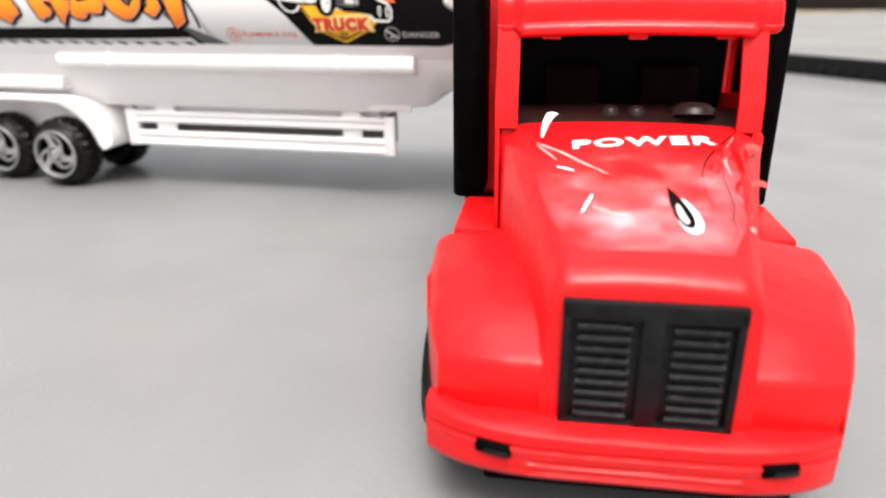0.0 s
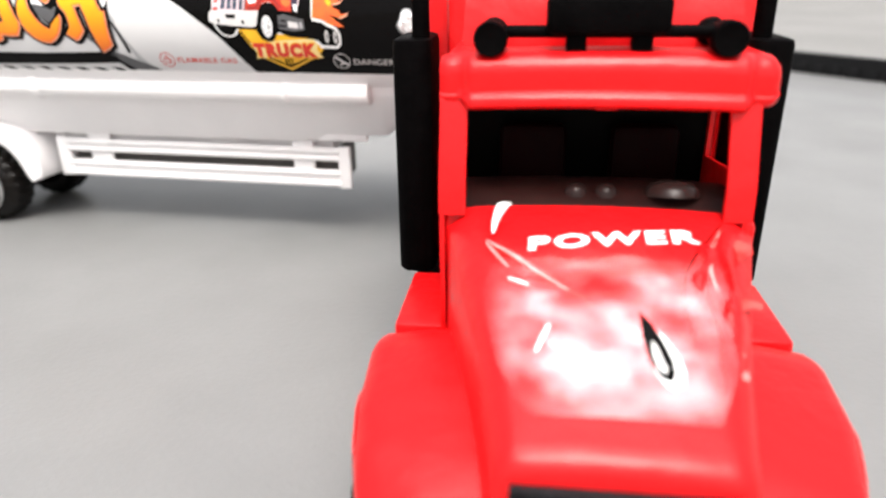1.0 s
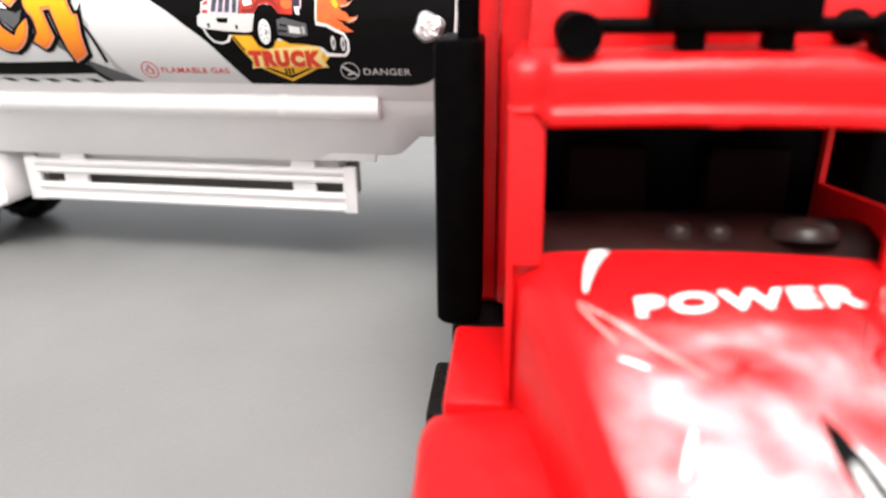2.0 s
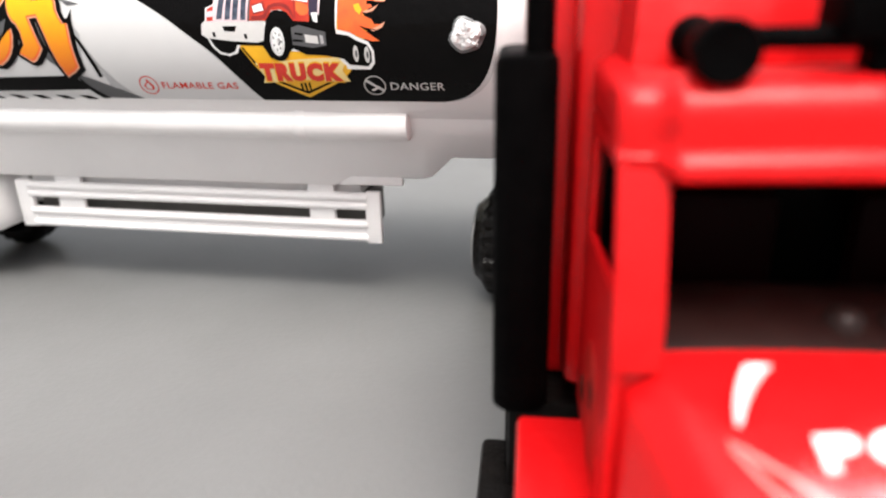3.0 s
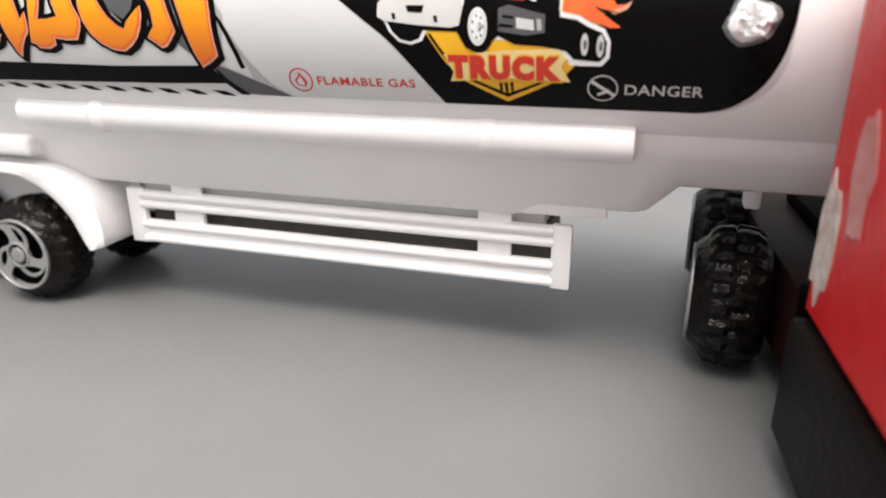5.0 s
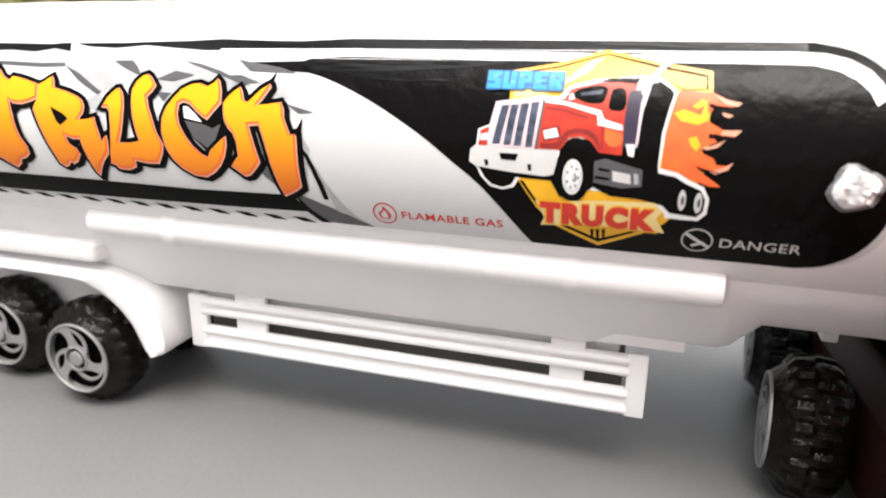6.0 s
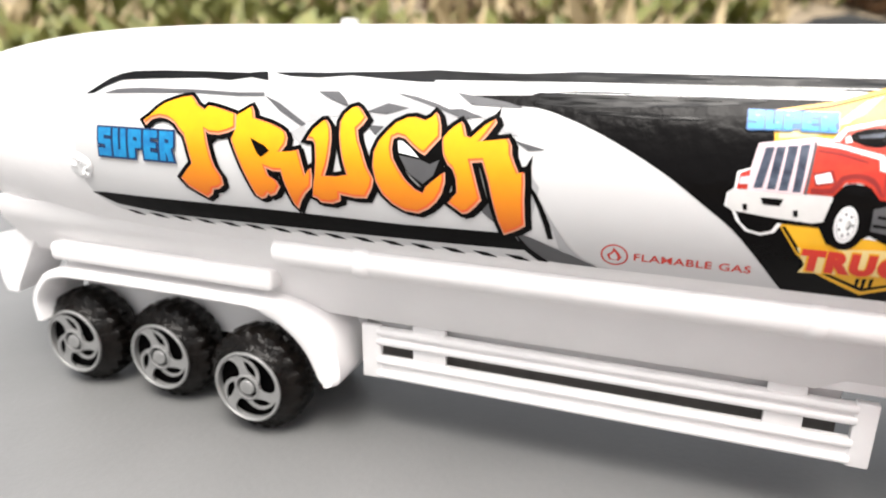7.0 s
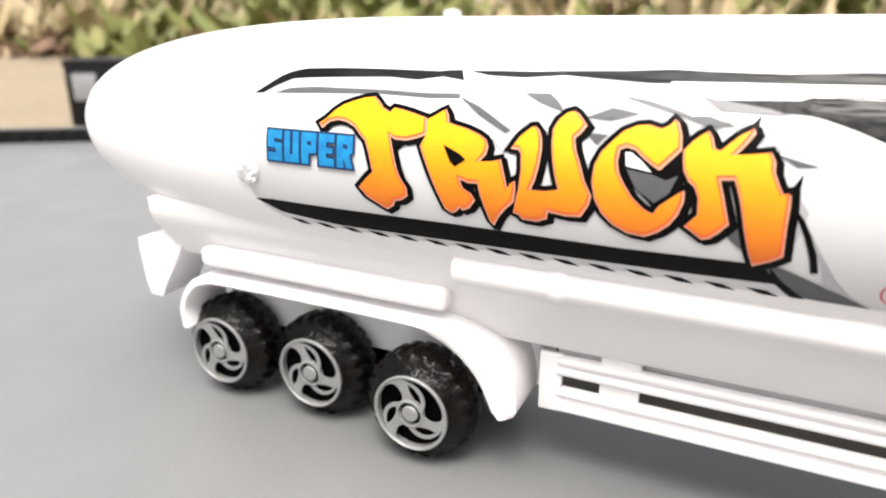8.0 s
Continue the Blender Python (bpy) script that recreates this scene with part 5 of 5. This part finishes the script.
# sleeper behind the cab
sleeper_side = [(0.099, 0.0325), (0.1636, 0.033), (0.1636, 0.104), (0.159, 0.1085), (0.11, 0.1085), (0.103, 0.106), (0.099, 0.1)]
part("sleeper_front", boxed(-0.0306, 0.0284, 0.0882, 0.1, 0.037, 0.105, 0.002), RED, cab)
sleeper_bm = slab(bmesh.new(), sleeper_side, 1.0, lambda a, b, d: (-0.0372 + 0.0744 * d, a, b))
bmesh.ops.bevel(sleeper_bm, geom=[e for e in sleeper_bm.edges], offset=0.0016, segments=3, affect="EDGES")
sleeper = part("sleeper", sleeper_bm, RED, cab, "red sleeper box with torn paper sticker remains")
part("deflector", loft(bmesh.new(), [[(-w, v, z), (w, v, z), (w, 0.09, z), (-w, 0.09, z)] for v, z, w in ((0.0712, 0.0862, 0.026), (0.0724, 0.092, 0.0255), (0.0752, 0.1005, 0.025), (0.0785, 0.1055, 0.0245))]), RED, cab, "", 20)


def scrap(name, cy, cz, ry, rz, mat, label, seed):
    """A ragged paper remnant on the sleeper's side."""
    rnd = random.Random(seed)
    pts = [(cy + ry * (0.65 + 0.5 * rnd.random()) * math.cos(2 * math.pi * k / 15), cz + rz * (0.65 + 0.5 * rnd.random()) * math.sin(2 * math.pi * k / 15)) for k in range(15)]
    pts = [(min(y, 0.1625), z) for y, z in pts]
    return part(name, slab(bmesh.new(), pts, 1.0, lambda a, b, d: (-0.0371 - 0.0004 * d, a, b)), mat, sleeper, label)


scrap("sticker_scrap", 0.1585, 0.0488, 0.0055, 0.013, GLUE, "torn beige paper sticker", 3)
scrap("sticker_scrap", 0.136, 0.084, 0.004, 0.012, GLUE, "torn beige paper sticker", 8)
scrap("scuff", 0.147, 0.062, 0.005, 0.012, HAZE, "scuffed pink glue patch", 5)

# exhaust stacks: deep rounded boxes with a thin pipe on top
for side in (-1, 1):
    u = side * 0.0372
    foot = [(u + a, 0.0892 + b) for cx, cy, a0 in ((1, 1, 0), (-1, 1, 90), (-1, -1, 180), (1, -1, 270)) for a, b in [(cx * 0.0013 + 0.0028 * math.cos(radians(a0 + 18 * i)), cy * 0.0064 + 0.0028 * math.sin(radians(a0 + 18 * i))) for i in range(6)]]
    rings = [[(u + (x - u) * k, 0.0892 + (y - 0.0892) * k2, z) for x, y in foot] for z, k, k2 in ((0.0372, 0.9, 0.95), (0.0378, 1, 1), (0.0876, 1, 1), (0.0886, 0.93, 0.97), (0.0889, 0.75, 0.88))]
    stack = part("exhaust_pipe", loft(bmesh.new(), rings), BLACK, cab, "thick black exhaust stack with a thin pipe on top", 40)
    stack.location.x = -0.003 if side > 0 else 0.0
    part("thin_pipe", tube(bmesh.new(), [(u + side * -0.0016, 0.085, 0.088), (u + side * -0.0016, 0.085, 0.112), (u + side * 0.001, 0.086, 0.117)], 0.0019, 16), BLACK, stack)
    part("stay", boxed(u + side * 0.001 - 0.0014, u + side * 0.001 + 0.0014, 0.0955, 0.0985, 0.012, 0.0375, 0.0004), BLACK, stack)

# roof lamp bar
bar = part("lamp_bar", tube(bmesh.new(), [(-0.0205, 0.0605, 0.0922), (0.0205, 0.0605, 0.0922)], 0.0011, 14), BLACK, cab, "black roof lamp bar with two round lamps")
part("lamp_box", boxed(-0.0102, 0.0102, 0.0575, 0.0655, 0.0918, 0.098, 0.0011), BLACK, bar)
for u in (-0.0068, 0.0042):
    part("foot", boxed(u, u + 0.0034, 0.059, 0.063, 0.0885, 0.0924, 0.0004), BLACK, bar)
for side in (-1, 1):
    lamp = part("round_lamp", turned(bmesh.new(), [(-0.0031, 0.0021), (-0.0033, 0.0027), (-0.0027, 0.003), (0.001, 0.0029), (0.003, 0.0018), (0.0034, 0.0006)], 28), BLACK, bar)
    lamp.matrix_local = pose(side * 0.0196, 0.0605, 0.0912)
    part("horn", turned(bmesh.new(), [(0.002, 0.0015), (0.0095, 0.0017), (0.01, 0.0023), (0.0112, 0.0026), (0.013, 0.0024), (0.0138, 0.0017), (0.014, 0.0006)], 24), BLACK, lamp)
for u in (-0.0062, 0.0, 0.0062):
    part("small_lamp", turned(bmesh.new(), [(-0.0036, 0.0012), (-0.0034, 0.002), (-0.0028, 0.0023), (0.0026, 0.0022), (0.0036, 0.0014), (0.0038, 0.0004)], 22), BLACK, bar).matrix_local = pose(u, 0.0645, 0.099)

# frame, skirts, wheels
part("skirt", boxed(-0.0392, 0.0392, 0.0905, 0.164, 0.0065, 0.0322, 0.0014), SKIRT, cab, "black side skirt under the sleeper")
for side in (-1, 1):
    part("side_tank", boxed(min(side * 0.036, side * 0.0442), max(side * 0.036, side * 0.0442), 0.083, 0.1046, 0.0035, 0.0148, 0.0012), SKIRT, cab, "black box below the skirt")
    part("frame_rail", boxed(min(side * 0.012, side * 0.016), max(side * 0.012, side * 0.016), 0.16, 0.275, 0.02, 0.03, 0.0006), BLACK, cab)
    part("rear_guard", boxed(min(side * 0.031, side * 0.036), max(side * 0.031, side * 0.036), 0.166, 0.172, 0.018, 0.036, 0.0006), BLACK, cab)
part("rear_deck", boxed(-0.033, 0.033, 0.166, 0.272, 0.008, 0.03, 0.0015), DECK, cab, "dark maroon rear chassis between the wheels")
part("coupling_plate", boxed(-0.02, 0.02, 0.2, 0.255, 0.03, 0.0345, 0.001), BLACK, cab, "black coupling plate")
part("belly", boxed(-0.02, 0.02, 0.004, 0.17, 0.01, 0.03, 0.001), BLACK, cab)
for v, half, size in ((0.027, 0.0386, 1.0), (0.2058, 0.051, 1.1), (0.2552, 0.0458, 1.1)):
    for side in (-1, 1):
        wheel = make_wheel(cab, pose(side * half - (0.0028 if size == 1.0 and side > 0 else 0), v, TYRE_R * size, 0, 0, side * 90 - (8 if size > 1 else 0)), 30 + 700 * v, size)
        if size == 1.0:  # the front rims sit deep in their tyres
            for piece in wheel.children:
                if not piece.name.startswith("tyre"):
                    piece.location.y = 0.0018
    part("axle", tube(bmesh.new(), [(-half + 0.004, v, TYRE_R * size), (half - 0.004, v, TYRE_R * size)], 0.0012, 10), BLACK, cab)


# hood sticker
def lay(bm, lift=0.00012):
    """Lays a flat drawing, in millimetres across and back, on the hood."""
    bmesh.ops.subdivide_edges(bm, edges=[e for e in bm.edges if e.calc_length() > 2.5], cuts=2)
    for v in bm.verts:
        u, w = v.co.x / 1000, v.co.y / 1000
        v.co = (u, w, hood_z(u, w) + lift)
    return bm


film = bmesh.new()
film_edge = [(9, 12), (18, 16), (36, 20), (49, 23), (50, 21), (52, 12)]
loft(film, [[(table(v, film_edge) * (k / 12 - 1), v, 0) for k in range(25)] for v in [9 + 1.5 * i for i in range(28)] + [51, 52]], closed=False)
part("clear_sticker", lay(film, 0.0005), CLEAR, hood, "clear crinkled plastic sticker")
word = flat_text("POWER", -12.0, 16.2, 43.2, 47.2, 0.032, gap=1.16)
for v in word.verts:
    v.co.y += 0.14 * v.co.x
part("word", lay(word, 0.0002), PRINT_WHITE, hood, "white printed capitals on the hood")


def ribbon(points, wide):
    """A thin tapering streak through points."""
    pts = [Vector(p) for p in points]
    left, right = [], []
    for i, p in enumerate(pts):
        d = (pts[min(i + 1, len(pts) - 1)] - pts[max(i - 1, 0)]).normalized()
        w = wide * (0.25 + 0.75 * math.sin(math.pi * (i + 0.6) / (len(pts) + 0.2)))
        left.append(p + Vector((-d.y, d.x)) * w / 2)
        right.append(p - Vector((-d.y, d.x)) * w / 2)
    bm = bmesh.new()
    l, r = ([bm.verts.new((p.x, p.y, 0)) for p in row] for row in (left, right))
    for i in range(len(pts) - 1):
        bm.faces.new((l[i], l[i + 1], r[i + 1], r[i]))
    return bm


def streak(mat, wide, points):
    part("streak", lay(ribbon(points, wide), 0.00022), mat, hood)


lifted = smoothed([(-0.0181, 0.0456, 0.0607), (-0.0179, 0.0465, 0.0617), (-0.0175, 0.0474, 0.0631), (-0.0169, 0.0481, 0.0643), (-0.0162, 0.0487, 0.0651)], 4)
part("sticker_curl", loft(bmesh.new(), [[(u - w, v, z), (u - w * 0.3, v - 0.0003, z + 0.0003), (u + w * 0.4, v - 0.0003, z + 0.0003), (u + w, v, z), (u, v + 0.0002, z - 0.0001)] for (u, v, z), w in zip(lifted, [0.00022 + 0.00006 * i for i in range(40)])]), PRINT_WHITE, hood, "white curled tongue of sticker standing up", 60)
streak(ROSE_PRINT_AND_SHINE, 0.6, [(-19.1, 44.9), (-17.4, 43.2), (-15.1, 41.2), (-12.6, 38.6), (-10.3, 36.1), (-8, 34), (-5.8, 31.9)])
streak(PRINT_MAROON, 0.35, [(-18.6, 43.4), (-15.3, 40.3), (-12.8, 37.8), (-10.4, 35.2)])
streak(ROSE_PRINT_AND_SHINE, 0.45, [(-19.1, 44.1), (-17, 40.3), (-15.1, 37.4)])
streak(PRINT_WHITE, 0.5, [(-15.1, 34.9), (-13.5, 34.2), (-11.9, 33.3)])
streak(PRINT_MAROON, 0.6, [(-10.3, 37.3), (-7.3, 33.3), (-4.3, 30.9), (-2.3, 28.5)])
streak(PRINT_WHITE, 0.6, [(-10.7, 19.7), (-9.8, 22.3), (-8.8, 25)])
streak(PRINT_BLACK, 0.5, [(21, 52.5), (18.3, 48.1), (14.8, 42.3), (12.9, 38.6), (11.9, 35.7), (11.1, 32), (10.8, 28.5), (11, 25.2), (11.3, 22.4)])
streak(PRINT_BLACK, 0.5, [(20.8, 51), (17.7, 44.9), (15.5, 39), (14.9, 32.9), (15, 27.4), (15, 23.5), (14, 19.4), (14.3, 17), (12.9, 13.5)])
streak(ROSE_PRINT_AND_SHINE, 0.5, [(19.9, 49.5), (17, 43.2), (16.2, 38), (16.4, 34)])
# rose and white marks, next five lines: painted highlights on the sticker's bumps
streak(ROSE_PRINT_AND_SHINE, 0.6, [(18.8, 42.8), (19.7, 40.6), (19.1, 38.4), (18.2, 37.6)])
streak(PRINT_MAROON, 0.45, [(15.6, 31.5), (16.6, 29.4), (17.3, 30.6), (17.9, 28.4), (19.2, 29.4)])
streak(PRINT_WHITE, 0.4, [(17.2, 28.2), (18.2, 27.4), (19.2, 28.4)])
streak(ROSE_PRINT_AND_SHINE, 0.7, [(16.6, 22), (17.4, 22.8), (18.1, 23)])
streak(ROSE_PRINT_AND_SHINE, 0.8, [(16.8, 18.4), (17.6, 19.6), (18, 20.4)])
streak(ROSE_PRINT_AND_SHINE, 0.48, [(-9, 21.5), (-6, 19.5), (-3, 18.8)])


def curl(u0, u1, v0, v1, seed):
    """The lifted, wavy edge of the hood's sticker."""
    rnd = random.Random(seed)
    bm = bmesh.new()
    rings = []
    for i in range(25):
        f = i / 24
        u, v = u0 + (u1 - u0) * f + 0.5 * math.sin(i * 0.38 + seed), v0 + (v1 - v0) * f
        wide = 1.2 + 0.4 * math.sin(i * 0.5)
        high = (0.0011 + 0.0005 * math.sin(i * 0.6 + seed) + 0.0003 * rnd.random()) * math.sin(math.pi * (0.04 + 0.92 * f))
        rings.append([((u + wide * a) / 1000, v / 1000, hood_z((u + wide * a) / 1000, v / 1000) + max(0.00003, high * h)) for a, h in ((-1, 0), (-0.6, 0.5), (-0.15, 1), (0.3, 0.85), (0.7, 0.3), (1, 0))])
    loft(bm, rings, closed=False)
    return part("sticker_edge", bm, RED, hood, "wavy lifted sticker edge", 60)


curl(21.0, 16.6, 50, 18, 2)
curl(17.2, 13.0, 46, 30, 5)
curl(18.5, 16.4, 36, 22, 7)


def flap(points, width, name="sticker_flap"):
    """A torn corner of the sticker that stands off the hood's edge."""
    rows = []
    for (u, v, z), w in zip(smoothed(points, 3), [width * (1 - 0.09 * i) for i in range(40)]):
        rows.append([(u, v - w, z - 0.0003), (u + 0.0002, v, z + 0.0004), (u, v + w, z)])
    part(name, loft(bmesh.new(), rows, closed=False), TORN, hood, "torn reddish flap of sticker", 60)


flap([(0.0212, 0.0455, 0.0592), (0.0226, 0.0458, 0.0597), (0.0241, 0.0462, 0.0594)], 0.0042)
flap([(0.0185, 0.0325, 0.0553), (0.0206, 0.0323, 0.0562), (0.0222, 0.0318, 0.0558)], 0.0018)
part("drop_rim", lay(outline([(4.6, 25), (4.4, 20), (4.9, 16.6), (5.9, 14.4), (7.2, 13.8), (8.4, 14.8), (8.9, 17), (8.3, 20.2), (6.8, 23.4)]), 0.00056), PRINT_WHITE, hood, "white rim of a printed drop")
part("drop_edge", lay(outline([(4.1, 27.6), (4, 22.8), (4.5, 18.2), (5.6, 15.6), (6.8, 15), (7.6, 16.2), (7.6, 18.6), (6.8, 21.8), (5.6, 25.2)]), 0.00062), PRINT_BLACK, hood, "dark printed drop")
part("drop", lay(outline([(5.1, 22), (4.9, 19.4), (5.3, 17.4), (6.2, 16.2), (6.6, 17), (6.1, 19), (5.7, 21)]), 0.00068), PRINT_LIGHT, hood)


# ---------------------------------------------------------------- beyond the board
case = thing("black_box", "small black plastic box with a grey label, standing on sandy soil", "box", pose(-0.75, 0.5, -0.024, 0, 0, 36))
part("body", boxed(-0.055, 0.055, -0.03, 0.03, 0.0, 0.082, 0.004, 3), CASE, case)
part("lid", boxed(-0.056, 0.056, -0.031, 0.031, 0.078, 0.088, 0.003), CASE, case)
part("label", boxed(-0.046, -0.016, -0.0312, -0.0295, 0.035, 0.07, 0.0005), LABEL, case, "worn grey label")


def leaf_heap(name, mat, count, spread, size, seed, upright):
    """Many small bent blades or leaves, growing or lying in uneven tufts."""
    rnd = random.Random(seed)
    bm = bmesh.new()
    for _ in range(count):
        a, d, z = spread(rnd)
        p = Vector((a, d, z))
        s = size * (0.5 + rnd.random())
        turn = rnd.random() * 6.283
        way = Vector((math.cos(turn), math.sin(turn), 0))
        up = (Vector((0, 0, 1)) * upright + way * (1.2 - upright) * rnd.random() + Vector((rnd.uniform(-0.3, 0.3), rnd.uniform(-0.3, 0.3), 0))).normalized()
        wide = up.cross(way).normalized() * s * (0.1 if upright > 0.6 else 0.28)
        bend = way * s * 0.25
        v = [bm.verts.new(q) for q in (p - wide * 0.7, p + wide * 0.7, p + up * s * 0.55 + wide + bend * 0.3, p + up * s + bend, p + up * s * 0.55 - wide + bend * 0.3)]
        bm.faces.new(v)
    return bm


def clumps(seed, count, loose, low, high):
    """Uneven clumps on the rough ground behind the board."""
    r = random.Random(seed)
    centres = []
    for _ in range(count):
        d = 1.6 + r.random() ** 1.3 * 2.0
        x = r.uniform(-3.4, 0.2) if r.random() < 0.72 else r.uniform(0.3, 2.6)
        centres.append((x, d if x < 0.25 else 3.15 + r.random() * 1.1, r.uniform(0.06, 0.22)))

    def spread(rnd):
        cx, cy, wide = centres[rnd.randrange(count)]
        x, y = cx + rnd.gauss(0, wide), cy + rnd.gauss(0, wide * loose)
        if cx < 0.25:
            x = min(0.35, x)
        return x, y, -0.04 + max(0, y - 1.9) * 0.2 + low + (high - low) * rnd.random() ** 2
    return spread


bank_bm = bmesh.new()
bmesh.ops.create_grid(bank_bm, x_segments=70, y_segments=24, size=1.0)
for v in bank_bm.verts:
    x, y = v.co.x * 4.6 - 1.2, 1.9 + (v.co.y + 1) * 2.2 + 1.1 * ease(min(1.0, max(0.0, (v.co.x * 4.6 - 1.3) / 0.5)))
    v.co = (x, y, -0.06 + (y - 1.9) * 0.2 + 0.12 * noise.noise(Vector((x * 1.5, y * 1.5, 0))))
tagged(part("bank", bank_bm, SAND), "rough sandy bank behind the board", "bank", kind="structure")
tagged(part("grass", leaf_heap("grass", LEAF, 5200, clumps(2, 46, 0.7, 0.0, 0.12), 0.09, 2, 0.6), LEAF), "uneven green grass and weeds on the bank", "grass", kind="stuff")
tagged(part("dry_grass", leaf_heap("dry_grass", STRAW, 4600, clumps(4, 54, 0.8, 0.0, 0.1), 0.12, 4, 0.75), STRAW), "dry straw-coloured grass on the bank", "grass", kind="stuff")
tagged(part("weeds", leaf_heap("weeds", LEAF, 2800, clumps(6, 30, 0.6, 0.0, 0.05), 0.06, 6, 0.4), LEAF), "tufts of green weeds in sandy soil", "weeds", kind="stuff")
tagged(part("fallen_leaves", leaf_heap("fallen_leaves", LITTER, 5200, clumps(9, 42, 0.8, 0.0, 0.06), 0.07, 9, 0.25), LITTER), "brown dead leaves lying on the soil", "leaves", kind="stuff")

# a small white bottle standing at the far side of the board
bottle = thing("white_bottle", "small white plastic bottle with a narrow cap on the board", "bottle", pose(-0.246, 0.518, 0.0))
body = part("body", turned(bmesh.new(), [(0.0, 0.011), (0.001, 0.0125), (0.09, 0.0125), (0.098, 0.011), (0.104, 0.007), (0.11, 0.0065)], 32), WHITE, bottle)
body.matrix_local = pose(0, 0, 0, 90, 0, 0)
part("cap", turned(bmesh.new(), [(0.108, 0.0085), (0.1085, 0.0095), (0.122, 0.0092), (0.1245, 0.0075), (0.125, 0.001)], 28), WHITE, bottle, "white screw cap").matrix_local = pose(0, 0, 0, 90, 0, 0)
